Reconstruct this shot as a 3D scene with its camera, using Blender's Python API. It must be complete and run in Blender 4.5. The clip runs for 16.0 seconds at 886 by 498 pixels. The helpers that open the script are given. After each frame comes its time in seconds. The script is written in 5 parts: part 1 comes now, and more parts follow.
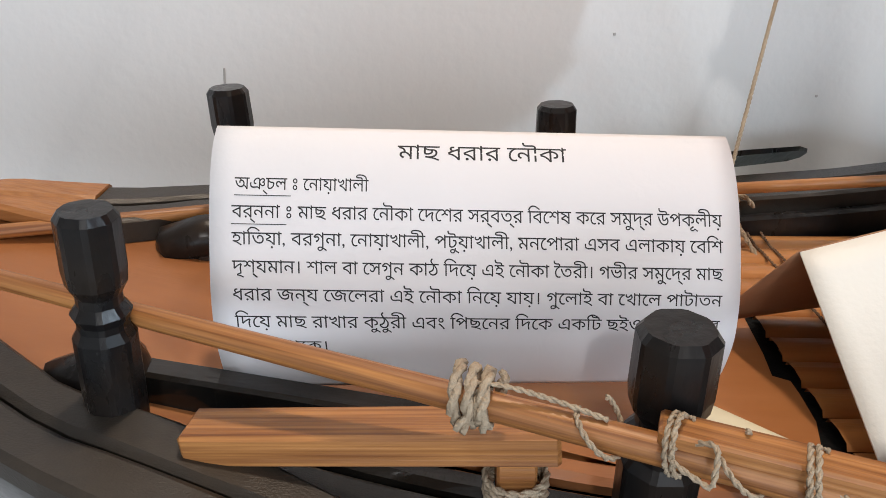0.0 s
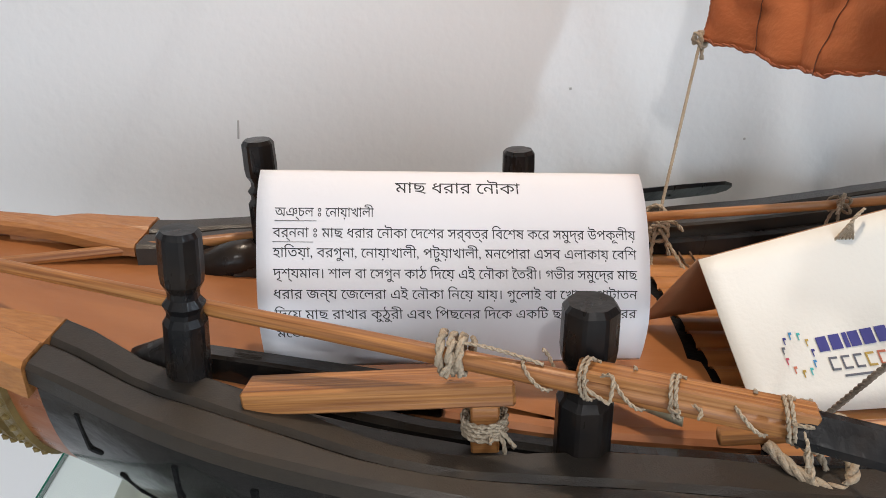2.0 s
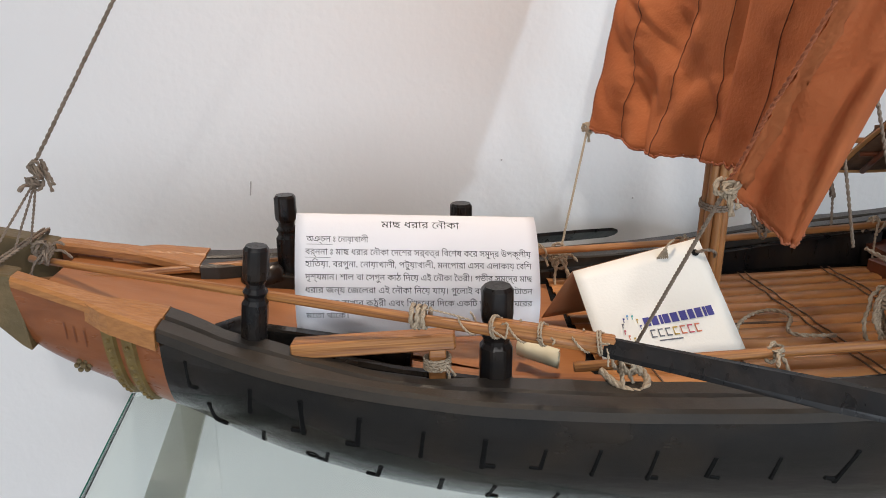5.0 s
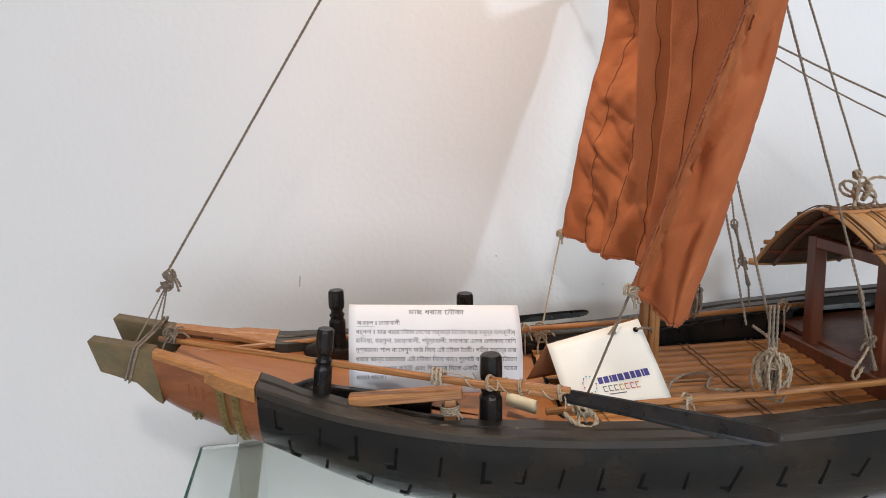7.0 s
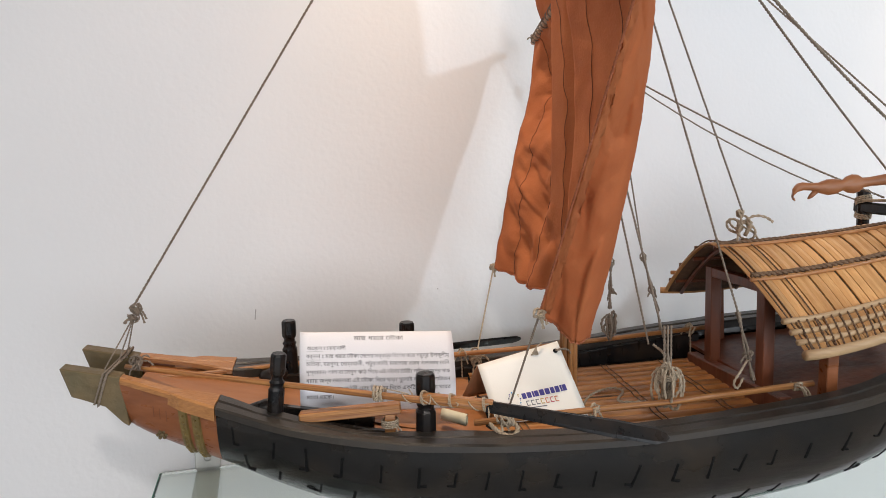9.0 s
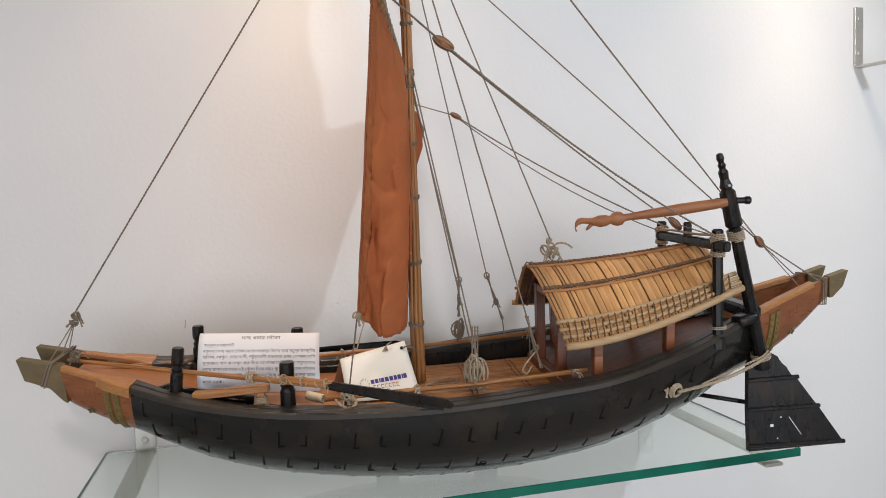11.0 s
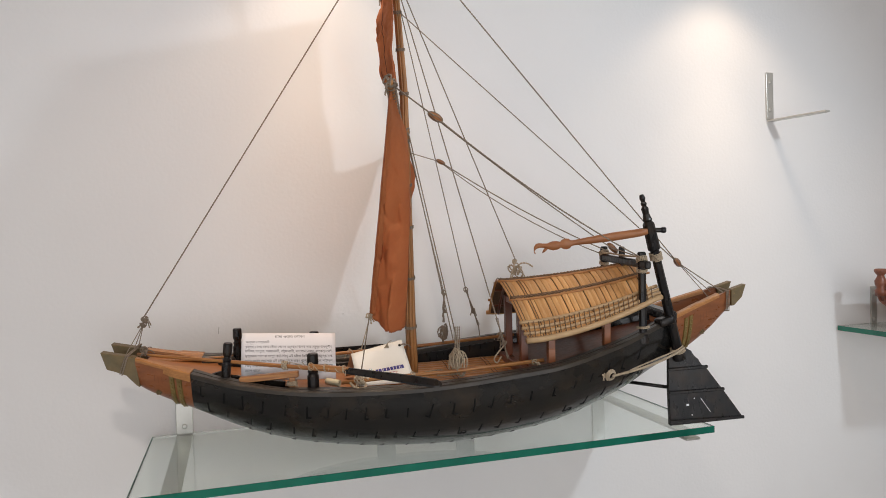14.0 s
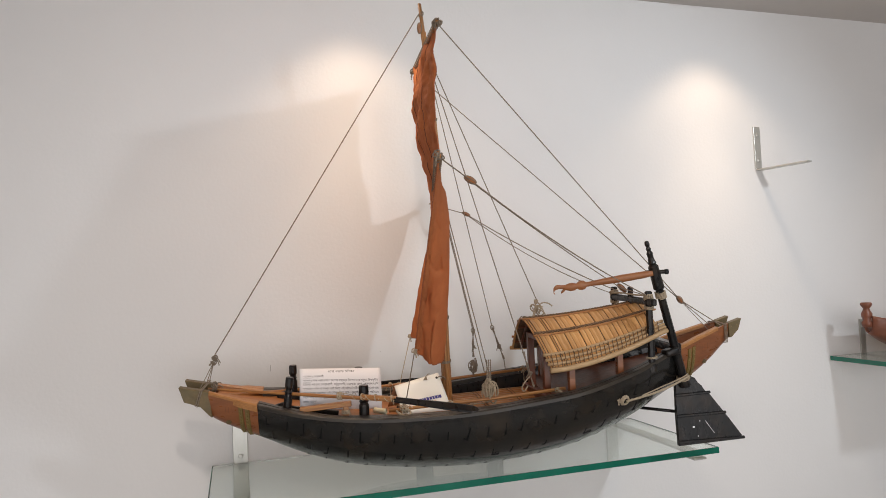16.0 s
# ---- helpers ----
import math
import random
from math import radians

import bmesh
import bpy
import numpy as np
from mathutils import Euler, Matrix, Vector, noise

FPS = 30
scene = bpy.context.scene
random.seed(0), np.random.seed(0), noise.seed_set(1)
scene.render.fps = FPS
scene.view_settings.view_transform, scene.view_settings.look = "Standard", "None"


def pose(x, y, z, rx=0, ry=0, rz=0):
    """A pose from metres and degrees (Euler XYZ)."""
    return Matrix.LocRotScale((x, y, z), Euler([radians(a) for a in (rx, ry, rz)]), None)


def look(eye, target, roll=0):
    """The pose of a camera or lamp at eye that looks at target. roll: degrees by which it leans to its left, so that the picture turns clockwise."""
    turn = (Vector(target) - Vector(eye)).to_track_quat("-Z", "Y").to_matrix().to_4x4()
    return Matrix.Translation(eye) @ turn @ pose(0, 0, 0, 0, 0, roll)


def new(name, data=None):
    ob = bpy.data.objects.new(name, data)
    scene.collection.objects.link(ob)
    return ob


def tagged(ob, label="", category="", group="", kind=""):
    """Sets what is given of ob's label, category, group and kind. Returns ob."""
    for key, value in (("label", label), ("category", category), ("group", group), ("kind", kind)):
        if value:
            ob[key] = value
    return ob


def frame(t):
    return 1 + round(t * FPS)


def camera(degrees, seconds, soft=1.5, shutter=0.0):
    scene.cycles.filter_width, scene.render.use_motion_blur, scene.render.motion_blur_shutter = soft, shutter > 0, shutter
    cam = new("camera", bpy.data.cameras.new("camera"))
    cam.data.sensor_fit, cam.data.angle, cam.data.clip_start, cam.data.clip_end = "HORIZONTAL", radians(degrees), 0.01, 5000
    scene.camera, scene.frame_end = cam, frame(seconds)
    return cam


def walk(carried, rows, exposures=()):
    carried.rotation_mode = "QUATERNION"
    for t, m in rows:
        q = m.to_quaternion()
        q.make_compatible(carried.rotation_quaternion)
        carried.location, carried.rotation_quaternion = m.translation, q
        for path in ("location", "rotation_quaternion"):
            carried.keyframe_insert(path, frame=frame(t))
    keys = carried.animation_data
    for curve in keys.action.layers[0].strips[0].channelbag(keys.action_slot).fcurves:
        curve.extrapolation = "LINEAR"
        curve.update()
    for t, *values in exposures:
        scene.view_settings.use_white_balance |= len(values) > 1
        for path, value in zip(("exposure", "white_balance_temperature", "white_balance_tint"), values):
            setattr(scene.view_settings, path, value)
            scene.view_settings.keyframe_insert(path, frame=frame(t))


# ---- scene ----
from mathutils import geometry

cam = camera(66.4, 16.0, 0.9)

PATH = [
    (0, (0.188, -0.387, 0.23), (0.385, 1.443, -0.553), -1.2),
    (0.5, (0.186, -0.402, 0.233), (0.412, 1.437, -0.519), -1.0),
    (1, (0.186, -0.415, 0.237), (0.43, 1.429, -0.497), -1.4),
    (1.5, (0.184, -0.431, 0.241), (0.432, 1.428, -0.453), -1.6),
    (2, (0.18, -0.445, 0.244), (0.437, 1.42, -0.432), -1.4),
    (2.5, (0.177, -0.462, 0.248), (0.461, 1.41, -0.396), -1.3),
    (3, (0.174, -0.482, 0.255), (0.496, 1.392, -0.367), -1.5),
    (3.5, (0.167, -0.508, 0.259), (0.507, 1.373, -0.331), -2.1),
    (4, (0.165, -0.529, 0.26), (0.534, 1.353, -0.308), -1.6),
    (6.5, (0.123, -0.69, 0.299), (0.52, 1.238, -0.056), 0.1),
    (7, (0.117, -0.727, 0.311), (0.521, 1.209, 0.017), -0.9),
    (7.5, (0.116, -0.751, 0.312), (0.602, 1.173, 0.064), -1.1),
    (8, (0.114, -0.767, 0.313), (0.611, 1.157, 0.089), -1.2),
    (10.5, (0.16, -0.945, 0.325), (0.739, 0.965, 0.19), -1.0),
    (11, (0.221, -1.027, 0.327), (0.74, 0.901, 0.211), -1.5),
    (11.5, (0.246, -1.078, 0.328), (0.737, 0.859, 0.241), -1.8),
    (12, (0.253, -1.114, 0.33), (0.716, 0.83, 0.27), -1.9),
    (12.5, (0.248, -1.142, 0.331), (0.737, 0.797, 0.298), -1.5),
    (13, (0.241, -1.175, 0.329), (0.705, 0.771, 0.313), -1.3),
    (13.5, (0.205, -1.198, 0.328), (0.718, 0.735, 0.306), -1.6),
    (14, (0.142, -1.244, 0.324), (0.731, 0.667, 0.293), -1.4),
    (14.5, (0.111, -1.295, 0.318), (0.713, 0.612, 0.309), -1.9),
    (15, (0.103, -1.323, 0.325), (0.695, 0.587, 0.346), -2.2),
    (15.5, (0.081, -1.346, 0.326), (0.675, 0.563, 0.379), -2.4),
    (16, (0.051, -1.369, 0.33), (0.64, 0.541, 0.422), -2.4),
]
walk(cam, [(t, look(eye, target, roll)) for t, eye, target, roll in PATH],
     [(0, 0.02, 6200, 9), (4, 0.02, 6230, 10), (8, 0.02, 6400, 11), (10.5, -0.20, 6580, 12), (12.5, -0.29, 6740, 13), (16, -0.37, 7080, 15)])

# ---------------------------------------------------------------- light
def room_light():
    world = bpy.data.worlds.new("room_world")
    scene.world = world
    world.use_nodes = True
    bg = world.node_tree.nodes["Background"]
    bg.inputs[0].default_value = (0.80, 0.88, 1.0, 1)
    bg.inputs[1].default_value = 0.3


room_light()

CEIL = 0.975
FLOOR = -1.35


def spot(name, eye, target, watts, degrees, blend, colour, size=0.02):
    data = bpy.data.lights.new(name, "SPOT")
    data.energy, data.spot_size, data.spot_blend, data.color, data.shadow_soft_size = watts, radians(degrees), blend, colour, size
    ob = new(name, data)
    ob.matrix_world = look(eye, target)
    return ob


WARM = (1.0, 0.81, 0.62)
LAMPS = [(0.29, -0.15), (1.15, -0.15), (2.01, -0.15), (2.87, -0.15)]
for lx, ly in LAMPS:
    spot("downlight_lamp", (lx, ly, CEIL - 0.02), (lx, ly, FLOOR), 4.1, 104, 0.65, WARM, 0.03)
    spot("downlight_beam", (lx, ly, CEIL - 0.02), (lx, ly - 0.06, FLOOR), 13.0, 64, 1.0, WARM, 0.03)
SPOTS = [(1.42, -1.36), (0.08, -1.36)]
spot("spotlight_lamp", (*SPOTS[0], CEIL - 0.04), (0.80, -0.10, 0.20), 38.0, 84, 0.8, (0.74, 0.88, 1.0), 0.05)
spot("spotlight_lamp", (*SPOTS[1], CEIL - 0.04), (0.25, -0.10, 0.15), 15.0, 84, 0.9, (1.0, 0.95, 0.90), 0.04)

# area lamp in the unseen rear window, widened as soft fill
win = bpy.data.lights.new("window_fill", "AREA")
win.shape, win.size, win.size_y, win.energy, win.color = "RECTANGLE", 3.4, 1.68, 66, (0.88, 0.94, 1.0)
win_ob = new("window_fill", win)
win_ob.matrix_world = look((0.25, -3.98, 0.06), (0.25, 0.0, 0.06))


# ---------------------------------------------------------------- materials
def mat(name, colour, rough=0.6, metal=0.0, grain=None, stain=None, bump=0.2, bump_scale=200.0, stretch=(1, 1, 1), spec=0.5, mixes=0.6,
        coat=0.0, piece=0.0):
    """A surface: base colour, a second colour in stretched grain, a third in larger stains, fine relief."""
    m = bpy.data.materials.new(name)
    m.use_nodes = True
    nt = m.node_tree
    p = nt.nodes["Principled BSDF"]
    N, L = nt.nodes.new, nt.links.new
    p.inputs["Roughness"].default_value, p.inputs["Metallic"].default_value = rough, metal
    p.inputs["Specular IOR Level"].default_value = spec
    p.inputs["Coat Weight"].default_value = coat
    co = N("ShaderNodeTexCoord")
    mp = N("ShaderNodeMapping")
    mp.inputs["Scale"].default_value = stretch
    L(co.outputs["Object"], mp.inputs["Vector"])
    last = None

    def mixed(a, b, fac):
        mx = N("ShaderNodeMix")
        mx.data_type = "RGBA"
        L(fac, mx.inputs["Factor"])
        for v, s in ((a, mx.inputs["A"]), (b, mx.inputs["B"])):
            if isinstance(v, tuple):
                s.default_value = (*v, 1)
            else:
                L(v, s)
        return mx.outputs["Result"]

    def noise_fac(scale, lo, hi, vec, amount, detail=6.0):
        n = N("ShaderNodeTexNoise")
        n.inputs["Scale"].default_value, n.inputs["Detail"].default_value = scale, detail
        L(vec, n.inputs["Vector"])
        r = N("ShaderNodeMapRange")
        r.inputs["From Min"].default_value, r.inputs["From Max"].default_value = lo, hi
        r.inputs["To Max"].default_value = amount
        L(n.outputs["Fac"], r.inputs["Value"])
        return r.outputs["Result"], n.outputs["Fac"]

    colour_out = colour
    if grain:
        f, last = noise_fac(grain[1], 0.35, 0.68, mp.outputs["Vector"], mixes)
        colour_out = mixed(colour_out, grain[0], f)
    if stain:
        f, _ = noise_fac(stain[1], 0.45, 0.75, co.outputs["Object"], stain[2] if len(stain) > 2 else 0.7)
        colour_out = mixed(colour_out, stain[0], f)
    if piece:
        info = N("ShaderNodeObjectInfo")
        hsv = N("ShaderNodeHueSaturation")
        r = N("ShaderNodeMapRange")
        r.inputs["To Min"].default_value, r.inputs["To Max"].default_value = 1 - piece, 1 + piece
        L(info.outputs["Random"], r.inputs["Value"])
        L(r.outputs["Result"], hsv.inputs["Value"])
        if isinstance(colour_out, tuple):
            hsv.inputs["Color"].default_value = (*colour_out, 1)
        else:
            L(colour_out, hsv.inputs["Color"])
        colour_out = hsv.outputs["Color"]
    if isinstance(colour_out, tuple):
        p.inputs["Base Color"].default_value = (*colour_out, 1)
    else:
        L(colour_out, p.inputs["Base Color"])
    if bump:
        n = N("ShaderNodeTexNoise")
        n.inputs["Scale"].default_value, n.inputs["Detail"].default_value = bump_scale, 5.0
        L(mp.outputs["Vector"], n.inputs["Vector"])
        b = N("ShaderNodeBump")
        b.inputs["Strength"].default_value, b.inputs["Distance"].default_value = bump, 0.002
        L(n.outputs["Fac"], b.inputs["Height"])
        L(b.outputs["Normal"], p.inputs["Normal"])
        r = N("ShaderNodeMapRange")
        r.inputs["To Min"].default_value, r.inputs["To Max"].default_value = max(rough - 0.12, 0.03), min(rough + 0.12, 1)
        L(n.outputs["Fac"], r.inputs["Value"])
        L(r.outputs["Result"], p.inputs["Roughness"])
    return m


M_WALL = mat("white_wall_paint", (0.80, 0.79, 0.78), 0.7, bump=0.17, bump_scale=150, grain=((0.77, 0.76, 0.75), 6), mixes=0.5)
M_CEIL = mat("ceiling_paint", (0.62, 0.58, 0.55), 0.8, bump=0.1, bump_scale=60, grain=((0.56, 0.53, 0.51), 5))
M_FLOOR = mat("floor_tile", (0.46, 0.44, 0.41), 0.35, bump=0.05, bump_scale=40, grain=((0.40, 0.38, 0.35), 4))
M_BLACK = mat("tarred_black_wood", (0.0085, 0.0085, 0.0085), 0.20, grain=((0.017, 0.015, 0.0125), 60), stain=((0.045, 0.029, 0.016), 24, 0.5),
              bump=0.5, bump_scale=40, stretch=(0.45, 1.5, 1.5), mixes=0.5, spec=0.28, coat=0.3)
# brown stain holds both worn wood and a painted gold-brown sheen
M_RAIL = mat("worn_black_rail_wood", (0.028, 0.023, 0.0185), 0.36, grain=((0.048, 0.037, 0.026), 420), stain=((0.070, 0.048, 0.026), 18, 0.35),
             bump=0.12, bump_scale=2400, stretch=(0.6, 1.0, 1.0), mixes=0.3, spec=0.42)
M_DARK = mat("matt_black_wood", (0.006, 0.006, 0.0065), 0.3, grain=((0.018, 0.016, 0.016), 80), stain=((0.045, 0.028, 0.016), 45, 0.5), bump=0.2, bump_scale=150, stretch=(1, 1, 0.3), spec=0.3, mixes=0.35)
# near-black for iron staples, and for shade in recesses, holes and under slats
M_SLOT = mat("black_iron_and_shade", (0.005, 0.005, 0.005), 0.6, bump=0.3, bump_scale=300, spec=0.12)
M_BROWN = mat("varnished_brown_wood", (0.28, 0.095, 0.034), 0.3, grain=((0.15, 0.047, 0.017), 75), stain=((0.12, 0.035, 0.015), 18, 0.5),
              bump=0.25, bump_scale=120, stretch=(0.25, 1.4, 1.4))
M_TAN = mat("tan_wood", (0.43, 0.19, 0.06), 0.4, grain=((0.25, 0.092, 0.027), 420), stain=((0.24, 0.10, 0.035), 20, 0.4), bump=0.3, bump_scale=220,
            stretch=(0.12, 1.6, 1.6))
M_PINE = mat("striped_pine_wood", (0.48, 0.215, 0.066), 0.42, grain=((0.17, 0.055, 0.015), 900), stain=((0.30, 0.13, 0.05), 25, 0.4), bump=0.3,
             bump_scale=420, stretch=(0.02, 1, 1), mixes=0.9)
M_DECK = mat("orange_brown_plywood", (0.37, 0.145, 0.046), 0.42, grain=((0.25, 0.088, 0.027), 45), bump=0.15, bump_scale=120, stretch=(0.2, 1.2, 1))
M_BAMBOO = mat("bamboo_slat_deck", (0.56, 0.245, 0.075), 0.38, grain=((0.35, 0.13, 0.036), 140), stain=((0.20, 0.08, 0.03), 14, 0.5), bump=0.3,
               bump_scale=200, stretch=(0.12, 1.5, 1), piece=0.2)
M_EAVE = mat("pale_eave_bamboo", (0.46, 0.30, 0.155), 0.55, grain=((0.32, 0.19, 0.09), 300), bump=0.3, bump_scale=300, stretch=(0.1, 1.5, 1.5))
M_STRAW = mat("golden_bamboo_slat", (0.60, 0.32, 0.122), 0.45, grain=((0.48, 0.225, 0.075), 220), stain=((0.38, 0.17, 0.06), 20, 0.45), bump=0.3,
              bump_scale=260, stretch=(1.5, 0.15, 0.15), piece=0.16)
M_MAST = mat("bundled_bamboo_mast", (0.42, 0.195, 0.065), 0.45, grain=((0.22, 0.085, 0.026), 200), stain=((0.16, 0.07, 0.03), 18, 0.6), bump=0.3,
             bump_scale=260, stretch=(1.5, 1.5, 0.08), piece=0.15)
M_CABIN = mat("dark_red_brown_wood", (0.19, 0.058, 0.024), 0.38, grain=((0.08, 0.025, 0.012), 70), bump=0.25, bump_scale=150, stretch=(1, 1, 0.2))
M_CARVE = mat("carved_teak", (0.34, 0.135, 0.05), 0.4, grain=((0.22, 0.075, 0.03), 120), bump=0.2, bump_scale=180, stretch=(0.15, 1, 1))
M_BRASS = mat("dull_olive_brass", (0.155, 0.105, 0.045), 0.5, metal=0.2, grain=((0.10, 0.075, 0.035), 90), stain=((0.12, 0.10, 0.05), 30, 0.6),
              bump=0.4, bump_scale=160)
M_GOLD = mat("gilt_brass_trim", (0.235, 0.165, 0.055), 0.42, metal=0.4, grain=((0.15, 0.10, 0.04), 120), bump=0.5, bump_scale=250)
M_STEEL = mat("brushed_steel", (0.56, 0.55, 0.51), 0.36, metal=0.6, grain=((0.48, 0.47, 0.44), 60), bump=0.12, bump_scale=200, stretch=(1, 1, 0.1))
M_ROPE = mat("pale_hemp_rope", (0.47, 0.375, 0.265), 0.85, grain=((0.30, 0.225, 0.15), 260), bump=0.7, bump_scale=900)
M_CORD = mat("grey_brown_cord", (0.27, 0.21, 0.155), 0.85, grain=((0.15, 0.115, 0.085), 240), bump=0.6, bump_scale=900)
M_TWINE = mat("brown_twine", (0.17, 0.10, 0.055), 0.85, grain=((0.09, 0.05, 0.03), 260), bump=0.6, bump_scale=900)
M_PAPER = mat("white_paper", (0.80, 0.79, 0.81), 0.7, bump=0.06, bump_scale=500, grain=((0.77, 0.765, 0.79), 30), mixes=0.4)
M_CARD = mat("off_white_card", (0.80, 0.77, 0.70), 0.6, bump=0.08, bump_scale=600, grain=((0.76, 0.73, 0.66), 50), mixes=0.4)
M_CARDIN = mat("brown_card_inside", (0.36, 0.19, 0.10), 0.8, bump=0.1, bump_scale=500, grain=((0.30, 0.15, 0.08), 60))
M_SCROLL = mat("cream_paper_roll", (0.66, 0.58, 0.40), 0.75, bump=0.1, bump_scale=300, grain=((0.56, 0.47, 0.30), 60))
M_INK = mat("black_ink", (0.02, 0.02, 0.022), 0.7, bump=0)
M_TERRA = mat("reddish_wood", (0.22, 0.075, 0.04), 0.38, grain=((0.12, 0.035, 0.02), 70), bump=0.2, bump_scale=120, stretch=(0.2, 1, 1))
M_MARK = mat("grey_scuff", (0.42, 0.40, 0.38), 0.8, bump=0.2, bump_scale=400, grain=((0.52, 0.5, 0.48), 300))


def cloth_mat():
    m = mat("orange_cotton_sailcloth", (0.55, 0.19, 0.072), 0.85, grain=((0.47, 0.15, 0.056), 60), stain=((0.33, 0.092, 0.036), 14, 0.55), bump=0.35,
            bump_scale=420, spec=0.2)
    nt = m.node_tree
    p, out = nt.nodes["Principled BSDF"], nt.nodes["Material Output"]
    tr = nt.nodes.new("ShaderNodeBsdfTranslucent")
    tr.inputs["Color"].default_value = (0.66, 0.24, 0.08, 1)
    mx = nt.nodes.new("ShaderNodeMixShader")
    mx.inputs[0].default_value = 0.34
    nt.links.new(p.outputs[0], mx.inputs[1])
    nt.links.new(tr.outputs[0], mx.inputs[2])
    nt.links.new(mx.outputs[0], out.inputs["Surface"])
    return m


M_SAIL = cloth_mat()


def glass_mats():
    m = bpy.data.materials.new("clear_glass")
    m.use_nodes = True
    p = m.node_tree.nodes["Principled BSDF"]
    p.inputs["Base Color"].default_value = (0.86, 0.93, 0.885, 1)
    p.inputs["Roughness"].default_value, p.inputs["IOR"].default_value, p.inputs["Transmission Weight"].default_value = 0.015, 1.5, 1.0
    e = mat("green_glass_edge", (0.004, 0.20, 0.13), 0.12, bump=0.05, bump_scale=80, grain=((0.0, 0.13, 0.085), 25), spec=0.6)
    e.node_tree.nodes["Principled BSDF"].inputs["Transmission Weight"].default_value = 0.25
    return m, e


M_GLASS, M_EDGE = glass_mats()


# ---------------------------------------------------------------- mesh tools
def part(name, bm, material, parent=None, label="", smooth=False):
    me = bpy.data.meshes.new(name)
    bmesh.ops.recalc_face_normals(bm, faces=bm.faces)
    bm.to_mesh(me)
    bm.free()
    for one in material if isinstance(material, (list, tuple)) else (material,):
        me.materials.append(one)
    if smooth:
        me.polygons.foreach_set("use_smooth", [True] * len(me.polygons))
    ob = new(name, me)
    if parent:
        ob.parent = parent
    if label:
        tagged(ob, label)
    return ob


def raw(name, verts, faces, material, parent=None, label="", smooth=True):
    me = bpy.data.meshes.new(name)
    me.from_pydata([tuple(v) for v in verts], [], faces)
    me.materials.append(material)
    if smooth:
        me.polygons.foreach_set("use_smooth", [True] * len(me.polygons))
    ob = new(name, me)
    if parent:
        ob.parent = parent
    if label:
        tagged(ob, label)
    return ob


def add_box(bm, size, m=Matrix(), bevel=0.0, segments=1):
    made = bmesh.ops.create_cube(bm, size=1.0)["verts"]
    bmesh.ops.transform(bm, matrix=m @ Matrix.Diagonal((*size, 1)), verts=made)
    if bevel:
        edges = list({e for v in made for e in v.link_edges})
        bmesh.ops.bevel(bm, geom=edges, offset=bevel, segments=segments, affect="EDGES", profile=0.6)
    return bm


def box(size, m=Matrix(), bevel=0.0, segments=1):
    return add_box(bmesh.new(), size, m, bevel, segments)


def along(a, b, up=(0, 0, 1)):
    """A frame at the middle of a-b with x along it."""
    a, b = Vector(a), Vector(b)
    x = (b - a).normalized()
    y = Vector(up).cross(x).normalized()
    z = x.cross(y)
    m = Matrix((x, y, z)).transposed().to_4x4()
    m.translation = (a + b) / 2
    return m, (b - a).length


def settle(ob, a, b):
    """Turns a part's own axes so that x, and with it the grain, runs from a to b."""
    m, _ = along(a, b)
    ob.data.transform(m.inverted())
    ob.matrix_basis = m
    for c in ob.children:
        c.matrix_basis = m.inverted() @ c.matrix_basis


def beam(a, b, wide, high, bevel=0.0, up=(0, 0, 1)):
    m, n = along(a, b, up)
    return box((n, wide, high), m, bevel)


def frames_along(pts):
    pts = [Vector(p) for p in pts]
    out, nrm = [], None
    for i, p in enumerate(pts):
        t = (pts[min(i + 1, len(pts) - 1)] - pts[max(i - 1, 0)]).normalized()
        if nrm is None:
            nrm = t.orthogonal().normalized()
        nrm = (nrm - t * nrm.dot(t)).normalized()
        out.append((p, t, nrm, t.cross(nrm)))
    return out


def tube_data(pts, radius, sides=8, verts=None, faces=None, close=True):
    verts, faces = ([] if verts is None else verts), ([] if faces is None else faces)
    base, rows = len(verts), frames_along(pts)
    for i, (p, t, n, b) in enumerate(rows):
        r = radius(i / (len(rows) - 1)) if callable(radius) else radius
        for k in range(sides):
            a = 2 * math.pi * k / sides
            verts.append(p + (n * math.cos(a) + b * math.sin(a)) * r)
    for i in range(len(rows) - 1):
        for k in range(sides):
            k2 = (k + 1) % sides
            faces.append((base + i * sides + k, base + i * sides + k2, base + (i + 1) * sides + k2, base + (i + 1) * sides + k))
    if close:
        faces.append(tuple(base + k for k in reversed(range(sides))))
        faces.append(tuple(base + (len(rows) - 1) * sides + k for k in range(sides)))
    return verts, faces


def tube(name, pts, radius, material, parent, sides=8, label=""):
    v, f = tube_data(pts, radius, sides)
    return raw(name, v, f, material, parent, label)


def smooth_path(pts, n=10):
    """A rounded path through the points."""
    pts = [Vector(p) for p in pts]
    if len(pts) < 3:
        return [pts[0].lerp(pts[-1], i / n) for i in range(n + 1)]
    out = []
    for i in range(len(pts) - 1):
        p0, p1, p2, p3 = pts[max(i - 1, 0)], pts[i], pts[i + 1], pts[min(i + 2, len(pts) - 1)]
        for k in range(n):
            t = k / n
            out.append(0.5 * ((2 * p1) + (p2 - p0) * t + (2 * p0 - 5 * p1 + 4 * p2 - p3) * t * t + (3 * p1 - p0 - 3 * p2 + p3) * t ** 3))
    return out + [pts[-1]]


